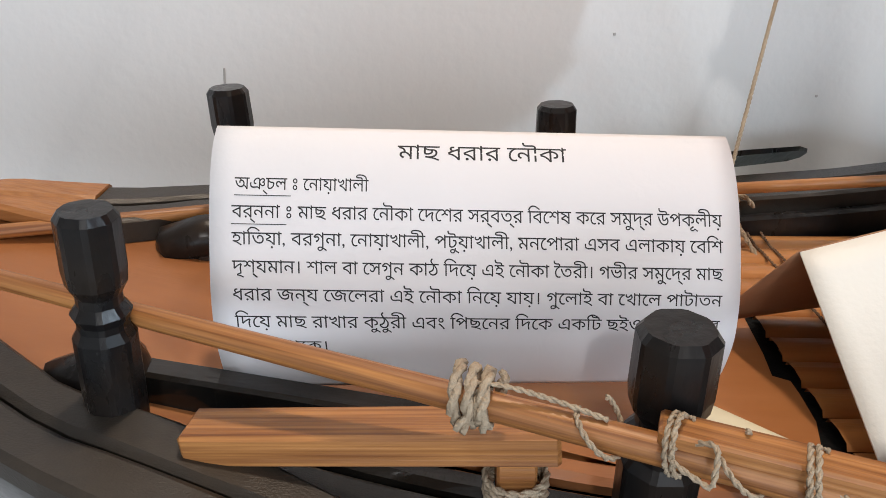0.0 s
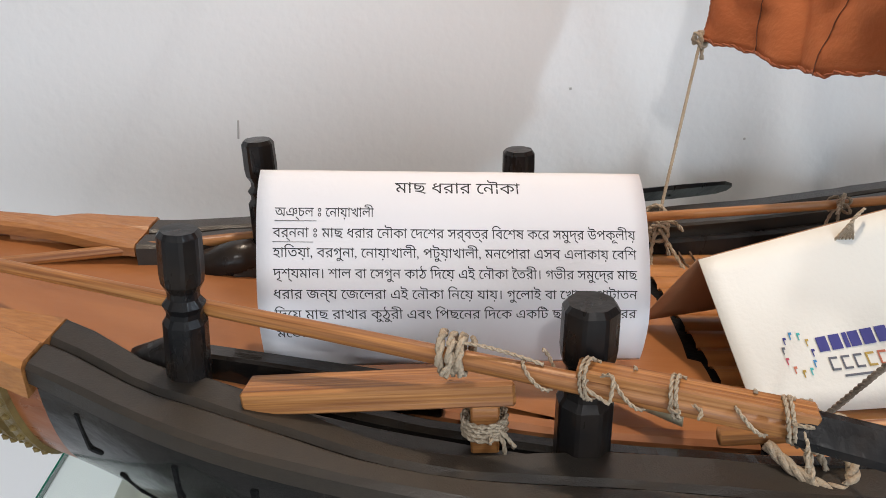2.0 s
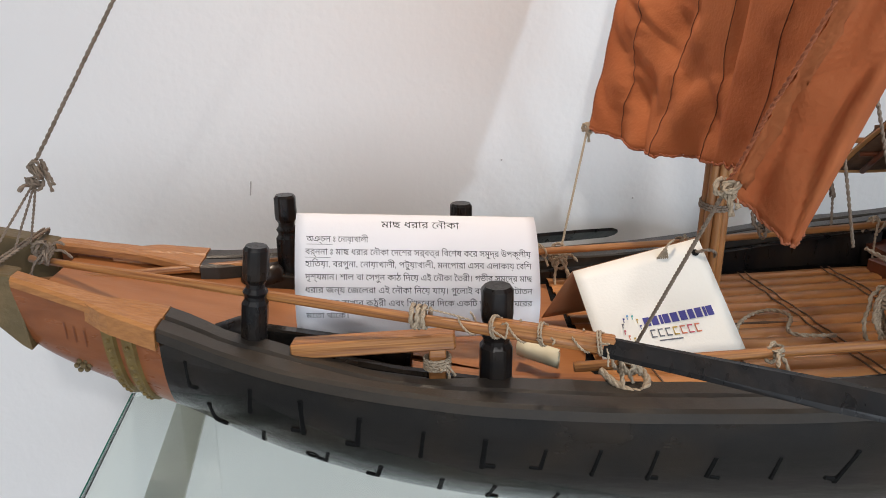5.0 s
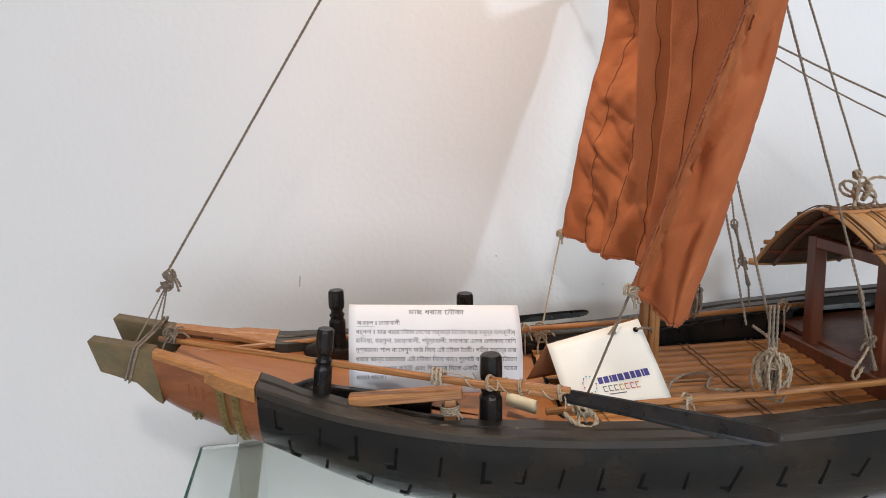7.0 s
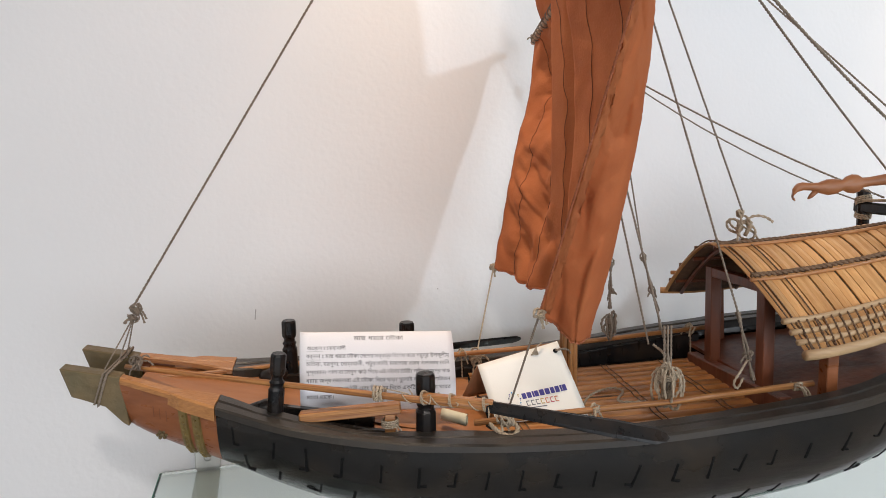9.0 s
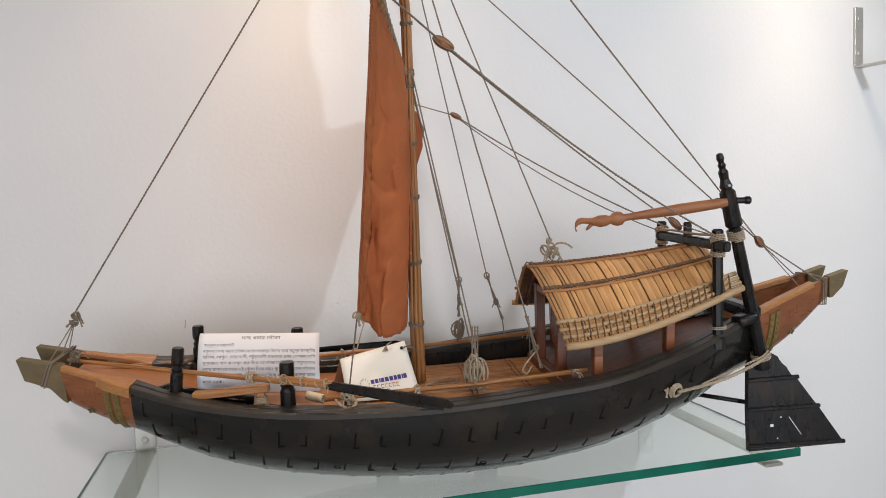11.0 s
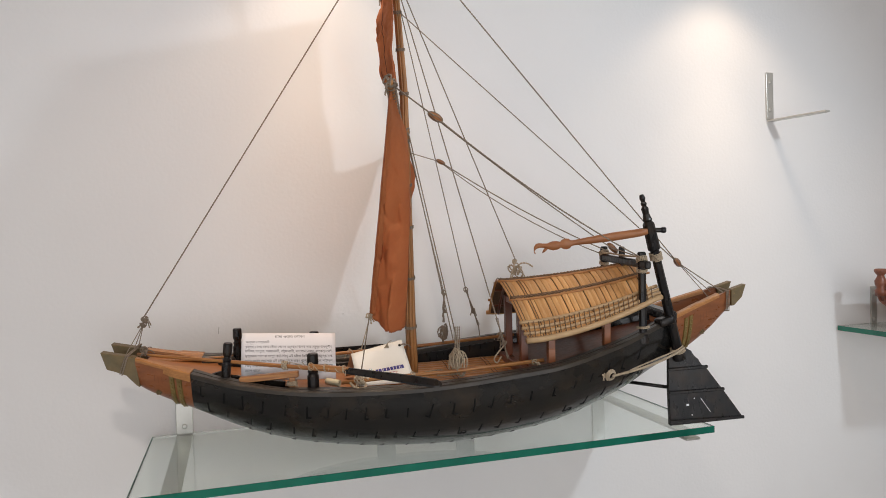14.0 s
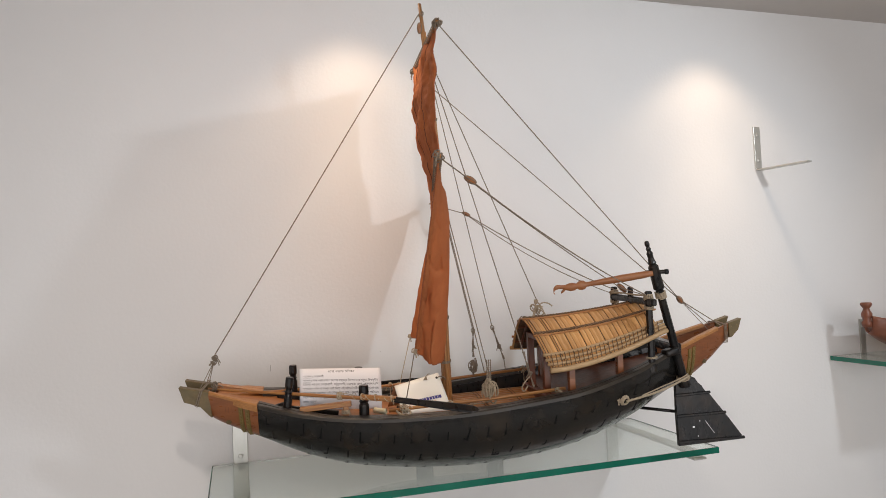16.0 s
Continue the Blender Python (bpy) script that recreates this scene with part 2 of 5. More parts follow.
def rope_data(pts, r, verts, faces, strands=2, pitch=None, step=None, sides=5):
    """A laid rope: strands twisted round the path."""
    pitch = pitch or r * 7
    step = step or pitch / 6
    pts = [Vector(p) for p in pts]
    dense = [pts[0]]
    for a, b in zip(pts, pts[1:]):
        n = max(1, int((b - a).length / step))
        dense += [a.lerp(b, (i + 1) / n) for i in range(n)]
    rows = frames_along(dense)
    far, way = [0.0], 0.0
    for a, b in zip(dense, dense[1:]):
        way += (b - a).length
        far.append(way)
    for s in range(strands):
        line = []
        for d, (p, t, n, b) in zip(far, rows):
            a = 2 * math.pi * (d / pitch + s / strands)
            line.append(p + (n * math.cos(a) + b * math.sin(a)) * r * 0.48)
        tube_data(line, r * 0.6, sides, verts, faces)


def rope(name, pts, r, material, parent, label="", strands=2):
    v, f = [], []
    rope_data(pts, r, v, f, strands)
    return raw(name, v, f, material, parent, label)


def ring_path(centre, axis, radius, turns=1.0, rise=0.0, n=14, squash=1.0, phase=0.0):
    axis = Vector(axis).normalized()
    a = axis.orthogonal().normalized()
    b = axis.cross(a)
    m = int(n * turns)
    return [Vector(centre) + a * (radius * math.cos(phase + 2 * math.pi * i / n)) + b * (radius * squash * math.sin(phase + 2 * math.pi * i / n))
            + axis * (rise * (i / m - 0.5)) for i in range(m + 1)]


def lashing(name, centre, axis, radius, parent, material=None, r=0.0009, turns=4, rise=None, squash=1.0, tails=0, label=""):
    v, f = [], []
    rope_data(ring_path(centre, axis, radius + r, turns, rise if rise is not None else turns * r * 2.0, squash=squash), r, v, f)
    rng = random.Random(name + str(round(centre[0], 3)))
    for _ in range(tails):
        p = Vector(centre) + Vector((rng.uniform(-1, 1), -1, rng.uniform(-0.5, 0.8))) * radius
        q = p + Vector((rng.uniform(-1, 1), rng.uniform(-0.6, 0.2), rng.uniform(-1.1, 0.2))) * 0.006
        rope_data(smooth_path([Vector(centre), p, q], 5), r, v, f)
    return raw(name, v, f, material or M_ROPE, parent, label)


def knot(name, centre, size, parent, material=None, r=0.0011, seed=1, tails=2, label="", loops=5, low=1.0):
    """A tangled knot: loops of rope at many angles, and loose tails."""
    rng = random.Random(seed)
    v, f = [], []
    for _ in range(loops):
        axis = Vector((rng.uniform(-1, 1), rng.uniform(-1, 1), rng.uniform(-0.6, 0.6)))
        off = Vector((rng.uniform(-1, 1), rng.uniform(-1, 1), rng.uniform(-1, 1) * low)) * size * 0.35
        rope_data(ring_path(Vector(centre) + off, axis, size * rng.uniform(0.35, 0.62), 1.25, r, 12, rng.uniform(0.6, 1), rng.uniform(0, 6)), r, v, f)
    for _ in range(tails):
        d = Vector((rng.uniform(-1, 1), rng.uniform(-1, 0.3), rng.uniform(-1, 0.3))).normalized()
        rope_data(smooth_path([Vector(centre), Vector(centre) + d * size * 0.8, Vector(centre) + d * size * 1.3 + Vector((0, 0, -size * 0.5))], 5), r, v, f)
    return raw(name, v, f, material or M_ROPE, parent, label)


def lathe(profile, sides, m=Matrix(), spin=0.0):
    """A turned form: (z, radius) rows round the z axis."""
    bm = bmesh.new()
    rings = [[bm.verts.new(m @ Vector((r * math.cos(spin + 2 * math.pi * k / sides), r * math.sin(spin + 2 * math.pi * k / sides), z)))
              for k in range(sides)] for z, r in profile]
    for a, b in zip(rings, rings[1:]):
        for k in range(sides):
            bm.faces.new((a[k], a[(k + 1) % sides], b[(k + 1) % sides], b[k]))
    bm.faces.new(list(reversed(rings[0])))
    bm.faces.new(rings[-1])
    return bm


def grid_faces(rows, cols, base=0):
    return [(base + i * cols + j, base + i * cols + j + 1, base + (i + 1) * cols + j + 1, base + (i + 1) * cols + j)
            for i in range(rows - 1) for j in range(cols - 1)]


def thing(name, m, label, category, group="", kind=""):
    ob = new(name)
    ob.empty_display_size = 0.05
    ob.matrix_world = m
    return tagged(ob, label, category, group, kind)


# ---------------------------------------------------------------- the room
def slab(name, lo, hi, material, label, kind="structure"):
    c, s = [(a + b) / 2 for a, b in zip(lo, hi)], [b - a for a, b in zip(lo, hi)]
    ob = part(name, box(s, Matrix.Translation(c)), material, None)
    return tagged(ob, label, "wall", "", kind)


X0, X1, Y0 = -2.2, 3.6, -4.0
slab("wall_north", (X0, 0, FLOOR), (X1, 0.12, CEIL), M_WALL, "white painted plaster wall with fine roller texture")
slab("wall_west", (X0 - 0.12, Y0 - 0.12, FLOOR), (X0, 0.12, CEIL), M_WALL, "plain white painted side wall")
slab("wall_east", (X1, Y0 - 0.12, FLOOR), (X1 + 0.12, 0.12, CEIL), M_WALL, "plain white painted side wall")


# unseen rear wall with a wide window added to hold the fill light
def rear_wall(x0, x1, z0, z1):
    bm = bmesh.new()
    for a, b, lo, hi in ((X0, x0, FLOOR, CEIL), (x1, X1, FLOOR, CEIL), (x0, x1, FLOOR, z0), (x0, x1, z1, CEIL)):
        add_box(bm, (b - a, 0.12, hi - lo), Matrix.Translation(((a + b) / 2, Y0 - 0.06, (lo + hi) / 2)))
    tagged(part("wall_south", bm, M_WALL), "plain white painted rear wall, unseen, with a wide window added for fill", "wall", "", "structure")
    win_1 = thing("fill_window", Matrix.Translation(((x0 + x1) / 2, Y0 - 0.06, z0)), "unseen wide window with a plain white frame, added for fill light", "window", "", "structure")
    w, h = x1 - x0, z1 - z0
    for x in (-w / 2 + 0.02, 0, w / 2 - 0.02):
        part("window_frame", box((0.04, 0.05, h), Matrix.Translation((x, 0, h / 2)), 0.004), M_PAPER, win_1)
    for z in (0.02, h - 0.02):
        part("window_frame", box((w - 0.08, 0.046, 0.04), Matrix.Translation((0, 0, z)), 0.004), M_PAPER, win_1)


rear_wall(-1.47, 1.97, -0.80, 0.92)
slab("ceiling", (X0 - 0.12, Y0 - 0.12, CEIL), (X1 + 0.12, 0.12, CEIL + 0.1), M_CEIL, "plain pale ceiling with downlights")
slab("floor", (X0 - 0.12, Y0 - 0.12, FLOOR - 0.1), (X1 + 0.12, 0.12, FLOOR), M_FLOOR, "plain polished grey floor")


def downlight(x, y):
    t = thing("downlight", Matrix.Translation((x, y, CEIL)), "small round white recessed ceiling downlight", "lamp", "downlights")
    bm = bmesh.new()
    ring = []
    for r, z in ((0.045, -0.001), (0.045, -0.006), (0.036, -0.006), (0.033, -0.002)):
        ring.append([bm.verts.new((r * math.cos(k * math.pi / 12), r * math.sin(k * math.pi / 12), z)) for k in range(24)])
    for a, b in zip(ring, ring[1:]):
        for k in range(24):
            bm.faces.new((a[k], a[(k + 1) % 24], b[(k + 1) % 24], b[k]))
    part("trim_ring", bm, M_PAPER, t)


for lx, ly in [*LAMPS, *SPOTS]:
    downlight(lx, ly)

# small scratches and specks on the wall
def wall_mark(x, z, w, h, turn, label):
    bm = box((w, 0.0006, h), pose(0, 0, 0, 0, turn, 0), 0.0002)
    ob = part("wall_mark", bm, M_MARK, None)
    ob.matrix_world = Matrix.Translation((x, -0.0003, z))
    tagged(ob, label, "wall mark", "", "structure")


wall_mark(0.112, 0.173, 0.0012, 0.012, 6, "small grey scratch on the white wall")
wall_mark(0.330, 0.190, 0.0016, 0.0016, 0, "tiny dark speck on the white wall")
wall_mark(0.46, 0.150, 0.0016, 0.0016, 0, "tiny dark speck on the white wall")


# ---------------------------------------------------------------- shelves and brackets
def glass_shelf(x0, x1, y0, top, thick, label):
    e = 0.0012
    bm = box((x1 - x0 - 2 * e, abs(y0) - 0.004 - e, thick), Matrix.Translation(((x0 + x1) / 2, (y0 + e - 0.004) / 2, top - thick / 2)), 0.0006)
    ob = part("glass_shelf", bm, M_GLASS, None)
    part("front_edge", box((x1 - x0, e, thick), Matrix.Translation(((x0 + x1) / 2, y0 + e / 2, top - thick / 2)), 0.0004), M_EDGE, ob, "polished green front edge")
    for x in (x0 + e / 2, x1 - e / 2):
        part("side_edge", box((e, abs(y0) - 0.004 - e, thick), Matrix.Translation((x, (y0 + e - 0.004) / 2, top - thick / 2)), 0.0004), M_EDGE, ob, "polished green side edge")
    return tagged(ob, label, "shelf")


THICK = 0.011
glass_shelf(0.0, 0.9, -0.30, 0.0, THICK, "clear glass shelf with a green polished edge on steel brackets")
glass_shelf(1.485, 2.385, -0.30, 0.098, THICK, "second clear glass shelf with green edge beside an empty bracket")


def bracket(x, z, reach, high, width, label, skew=0.0, holes=2):
    """A steel angle: an upright on the wall and an arm towards the room."""
    t = thing("shelf_bracket", Matrix.Translation((x, 0, z)), label, "bracket", "shelf brackets")
    bm = box((width, 0.004, high), Matrix.Translation((0, -0.002, high / 2)), 0.0012, 2)
    part("upright", bm, M_STEEL, t)
    m, n = along((0, -0.001, -0.0035), (skew, -reach, -0.0035))
    part("arm", box((n, width * 0.95, 0.004), m, 0.0012, 2), M_STEEL, t)
    for k in range(holes):
        zz = high * (0.2 + 0.6 * k)
        part("screw", lathe([(0, 0.0045), (0.001, 0.0045), (0.0018, 0.003)], 12, Matrix.Translation((0, -0.004, zz)) @ pose(0, 0, 0, 90, 0, 0)), M_STEEL, t)


bracket(0.052, -THICK, 0.308, 0.115, 0.028, "brushed steel angle bracket under the glass shelf")
bracket(0.852, -THICK, 0.308, 0.115, 0.028, "brushed steel angle bracket under the glass shelf")
bracket(1.302, 0.574, 0.130, 0.105, 0.019, "empty brushed steel angle bracket on the wall", 0.03)
bracket(1.598, 0.098 - THICK, 0.285, 0.098, 0.017, "brushed steel angle bracket under the second glass shelf")

# ---------------------------------------------------------------- the boat
HEAD = -8.25
BOAT = pose(-0.036, -0.178, 0.0, 0, 0, HEAD)
boat = thing("model_boat", BOAT, "wooden model boat, black hull and orange sails, on glass shelf", "model boat")

SHEER = ((0, .178), (.06, .163), (.125, .1475), (.165, .1405), (.2, .1345), (.25, .127), (.29, .1225), (.36, .121), (.45, .124), (.57, .137), (.63, .1445), (.73, .165), (.8, .184), (.85, .199), (.977, .2385))
KEEL = ((0, .156), (.03, .140), (.06, .120), (.12, .092), (.19, .060), (.26, .036), (.33, .023), (.42, .0165), (.5, .0175), (.59, .028), (.67, .047), (.75, .078), (.82, .113), (.87, .137), (.915, .166), (.946, .193), (.977, .216))
BEAM = ((0, .020), (.06, .033), (.125, .052), (.165, .070), (.2, .083), (.25, .099), (.3, .111), (.4, .124), (.5, .133), (.58, .135), (.65, .129), (.73, .100), (.8, .068), (.85, .049), (.92, .031), (.977, .020))
MID = ((0, 0), (.167, .003), (.29, .018), (.36, .020), (.5, .020), (.6, .018), (.7, .008), (.777, -.002), (.85, 0), (.977, 0))


SLAB = ((0, .34), (.06, .36), (.10, .50), (.15, .74), (.2, .80), (.5, .80), (.78, .80), (.84, .66), (.88, .46), (.977, .40))
HEEL = ((0, .11), (.17, .11), (.3, .062), (.6, .055), (.977, .055))
RAILW = ((0, .009), (.085, .012), (.124, .0245), (.158, .0215), (.178, .0245), (.195, .0238), (.212, .0205), (.228, .0165), (.242, .0155), (.258, .0170), (.275, .0220), (.30, .0265), (.36, .0260), (.6, .0255), (.75, .024), (.85, .018))


def curve_at(rows, u):
    """A smooth curve through (u, value) rows."""
    n = len(rows)
    i = 0
    while i < n - 2 and u > rows[i + 1][0]:
        i += 1
    slope = lambda a, b: (rows[b][1] - rows[a][1]) / (rows[b][0] - rows[a][0])
    s0 = slope(max(i - 1, 0), min(i + 1, n - 1)) if i else slope(0, 1)
    s1 = slope(i, min(i + 2, n - 1))
    h = rows[i + 1][0] - rows[i][0]
    t = (u - rows[i][0]) / h
    return ((2 * t ** 3 - 3 * t * t + 1) * rows[i][1] + (t ** 3 - 2 * t * t + t) * h * s0 + (-2 * t ** 3 + 3 * t * t) * rows[i + 1][1] + (t ** 3 - t * t) * h * s1)


def sheer(u):
    return curve_at(SHEER, u)


def keel(u):
    return curve_at(KEEL, u)


def half(u):
    return curve_at(BEAM, u)


def P(u, v, z):
    """A place on the heeled boat: v from its middle line, towards the wall."""
    return Vector((u, v + curve_at(MID, u), z + curve_at(HEEL, u) * v))


def hull_at(u, s, side, inset=0.0):
    """A place on the hull: s 0 at the keel, 1 at the rail."""
    a = s * math.pi / 2
    e = curve_at(SLAB, min(max(u, 0), 0.977))
    y = (half(u) - inset) * math.sin(a) ** e
    lo = keel(u) + inset
    z = lo + (sheer(u) - lo) * (1 - math.cos(a) ** 1.05)
    return P(u, side * y, z)


def hull_section(u0, u1, name, material, nu, label, inset=0.006):
    bm = bmesh.new()
    ns = 13
    rows = []
    for i in range(nu + 1):
        u = u0 + (u1 - u0) * i / nu
        ss = [-1 + 2 * j / (2 * ns) for j in range(2 * ns + 1)]
        outer = [hull_at(u, abs(s), 1 if s > 0 else -1) for s in ss]
        inner = [hull_at(u, abs(s), 1 if s > 0 else -1, inset) for s in reversed(ss)]
        rows.append([bm.verts.new(p) for p in outer + inner])
    n = len(rows[0])
    for a, b in zip(rows, rows[1:]):
        for k in range(n):
            bm.faces.new((a[k], a[(k + 1) % n], b[(k + 1) % n], b[k]))
    for row in (rows[0], rows[-1]):
        for k in range(n // 2 - 1):
            bm.faces.new((row[k], row[k + 1], row[n - 2 - k], row[n - 1 - k]))
    ob = part(name, bm, material, boat, label, True)
    mod = ob.modifiers.new("edge", "EDGE_SPLIT")
    mod.split_angle = radians(40)
    return ob


BOW, STERN = 0.124, 0.846
hull = hull_section(BOW, STERN, "hull", M_BLACK, 90, "tarred black planked hull with iron staples")
bow = hull_section(0.044, BOW, "bow_section", M_BROWN, 16, "varnished red-brown bow section")
stern = hull_section(STERN, 0.960, "stern_section", M_BROWN, 16, "varnished red-brown stern section")


# iron staples let into the planks, row by row, recess shade in their black
def staples():
    rng = random.Random(4)
    made = {}
    for row, (s, u0, u1, gap) in enumerate(((0.80, 0.137, 0.80, 0.0290), (0.54, 0.146, 0.78, 0.030), (0.30, 0.20, 0.74, 0.033))):
        u, k = u0, 0
        while u < u1:
            for side in (-1, 1):
                c = hull_at(u, s, side)
                up = (hull_at(u, min(s + 0.03, 1), side) - c).normalized()
                fore = (hull_at(u + 0.004, s, side) - c).normalized()
                out = (fore.cross(up) * -side).normalized()
                up2 = (up + fore * (0.06 + 0.30 * (u - 0.2) + rng.uniform(-0.10, 0.12))).normalized()
                x = up2.cross(out).normalized()
                m = Matrix((x, out, up2)).transposed().to_4x4()
                m.translation = c - out * 0.0004
                m = m @ Matrix.Diagonal(((-1) ** (k // 2) * rng.uniform(0.7, 1.0), 1, (0.95, 0.85, 0.6)[row] * rng.uniform(0.72, 1.1), 1))
                kind = k % 3
                if kind not in made:
                    bm = box((0.0027, 0.0014, 0.0195 + 0.0015 * kind), Matrix(), 0.0005)
                    if kind != 1:
                        add_box(bm, (0.0065, 0.0012, 0.0024), Matrix.Translation((0.0034, 0, -0.009)), 0.0004)
                    ob = part("staple", bm, M_SLOT, hull)
                    made[kind] = ob.data
                else:
                    ob = new("staple", made[kind])
                    ob.parent = hull
                ob.matrix_local = m
                if row == 1 and k % 5 == 2:
                    bolt = lathe([(-0.001, 0.0050), (0.0006, 0.0048), (0.0006, 0.0038), (-0.0006, 0.0034), (-0.0006, 0.0)], 14) if "bolt" not in made else None
                    if bolt:
                        rb = part("bolt_ring", bolt, M_SLOT, hull)
                        made["bolt"] = rb.data
                    else:
                        rb = new("bolt_ring", made["bolt"])
                        rb.parent = hull
                    rb.matrix_local = m @ Matrix.Translation((0.010, 0, -0.004)) @ pose(0, 0, 0, -90, 0, 0)
            u += gap * rng.uniform(0.85, 1.15)
            k += 1


# rails: an outer and an inner plank on each side
def rail_strip(name, u0, u1, outer, inner, up, down, side, material, parent, n=70, label=""):
    bm = bmesh.new()
    rows = []
    for i in range(n + 1):
        u = u0 + (u1 - u0) * i / n
        h, z = half(u), sheer(u)
        if inner == "rail":
            o, q = h - curve_at(RAILW, u) * 0.46, h - curve_at(RAILW, u)
        elif inner == "bow":
            o, q = h + outer, h - curve_at(RAILW, u)
        elif inner == "edge":
            o, q = h + outer, h - curve_at(RAILW, u) * 0.46 + 0.0013 + 0.0006 * noise.noise((u * 90, side, 5))
        else:
            o, q = max(h + outer, 0.006), max(h + inner, 0.004)
        w = 0.0006 * noise.noise((u * 60, outer * 900, side))
        if name == "bow_wedge":
            k = min(1.0, (u - u0) / (u1 - u0) * 2.2)
            o, w = h - 0.004 + (outer + 0.004) * k, (k - 1) * 0.002
        ring = [(o, z - down), (o, z + up - 0.0015), (o - 0.0018, z + up + w), (q + 0.0015, z + up + w), (q, z + up - 0.0012), (q, z - down)]
        rows.append([bm.verts.new(P(u, side * a, b)) for a, b in ring])
    for a, b in zip(rows, rows[1:]):
        for k in range(6):
            bm.faces.new((a[k], a[(k + 1) % 6], b[(k + 1) % 6], b[k]))
    bm.faces.new(rows[0])
    bm.faces.new(list(reversed(rows[-1])))
    return part(name, bm, material, parent, label)


for side in (-1, 1):
    rail_strip("rail_plank", BOW, 0.835, 0.0030, "edge", 0.004, 0.0025, side, M_RAIL, boat, label="black outer rail plank with worn edge")
    rail_strip("rail_plank", BOW, 0.835, -0.0135, "rail", 0.0034, 0.005, side, M_RAIL, boat, label="black inner rail plank")
    if side < 0:
        rail_strip("stringer", 0.21, 0.62, -0.033, -0.040, -0.004, 0.016, side, M_BLACK, boat)
        rail_strip("bulwark_board", 0.31, 0.62, -0.027, -0.033, -0.003, 0.030, 1, M_DARK, boat, label="matt black inner board")
        rail_strip("stringer", 0.185, 0.30, -0.012, -0.030, -0.0035, 0.012, side, M_RAIL, boat)
    rail_strip("bow_rail", 0.046, BOW - 0.0005, 0.0012, "bow", 0.0037, 0.0012, side, M_TAN, boat, 20, "light tan wooden bow rail")
    rail_strip("bow_wedge", 0.074, BOW - 0.0005, 0.0042, -0.009, 0.0046, 0.0072, side, M_TAN, boat, 12, "pale wooden wedge on the bow rail")
    rail_strip("stern_rail", 0.836, 0.93, 0.0020, -0.0105, 0.003, 0.003, side, M_TAN, boat, 20, "light tan wooden stern rail")


def side_plate(name, outline, v, thick, material, parent, label=""):
    """A flat plate in the boat's length, its outline as (u, z)."""
    bm = bmesh.new()
    a = [bm.verts.new(P(u, v - thick / 2, z)) for u, z in outline]
    b = [bm.verts.new(P(u, v + thick / 2, z)) for u, z in outline]
    bm.faces.new(a)
    bm.faces.new(list(reversed(b)))
    n = len(a)
    for k in range(n):
        bm.faces.new((a[k], b[k], b[(k + 1) % n], a[(k + 1) % n]))
    bmesh.ops.bevel(bm, geom=list(bm.edges), offset=0.0008, segments=1, affect="EDGES")
    return part(name, bm, material, parent, label)


for side in (-1, 1):
    h = side_plate("bow_horn", [(0.0, .1800), (.046, .1705), (.051, .1290), (.046, .1325), (.034, .1475), (.008, .1560)], side * 0.0232, 0.0125, M_BRASS, boat, "olive brass capped bow horn")
    for u, z in ((.010, .173), (.026, .169), (.041, .166), (.042, .158), (.044, .138)):
        m = Matrix.Translation(P(u, side * 0.0294, z)) @ pose(0, 0, 0, 90 * side, 0, 0)
        part("rivet", lathe([(0, .0011), (.0004, .001), (.0007, .0005)], 8, m), M_BRASS, h)
    h = side_plate("stern_horn", [(.953, .2320), (.979, .2400), (.972, .2200), (.958, .2065), (.953, .2060)], side * 0.0205, 0.0125, M_BRASS, boat, "olive brass capped stern horn")
    for u, z in ((.958, .226), (.969, .229), (.961, .212)):
        m = Matrix.Translation(P(u, side * 0.0268, z)) @ pose(0, 0, 0, 90 * side, 0, 0)
        part("rivet", lathe([(0, .0011), (.0004, .001), (.0007, .0005)], 8, m), M_GOLD, h)


def hull_out(u, s, side, out):
    c = hull_at(u, s, side)
    up = hull_at(u, min(s + 0.03, 1), side) - hull_at(u, s - 0.03, side)
    fore = hull_at(u + 0.004, s, side) - c
    n = fore.cross(up).normalized() * side
    if n.y * side < 0:
        n = -n
    return c + n * out


def hull_band(name, u0, wide, side, material, parent, s0=0.12, s1=0.9, lean=0.0, out=0.0018):
    verts, cols = [], 4
    rows = 18
    for i in range(rows):
        s = s0 + (s1 - s0) * i / (rows - 1)
        u = u0 + lean * (1 - s)
        for du, o in ((0, 0.0), (0.0006, out), (wide - 0.0006, out), (wide, 0.0)):
            verts.append(hull_out(u + du, s, side, o))
    ob = raw(name, verts, grid_faces(rows, cols), material, parent, "embossed gilt brass band", False)
    for i in range(1, 11):
        s = s0 + (s1 - s0) * i / 11
        c = hull_out(u0 + lean * (1 - s) + wide / 2, s, side, out)
        bm = bmesh.new()
        bmesh.ops.create_icosphere(bm, subdivisions=1, radius=wide * 0.22, matrix=Matrix.Translation(c))
        part("stud", bm, M_GOLD, ob)


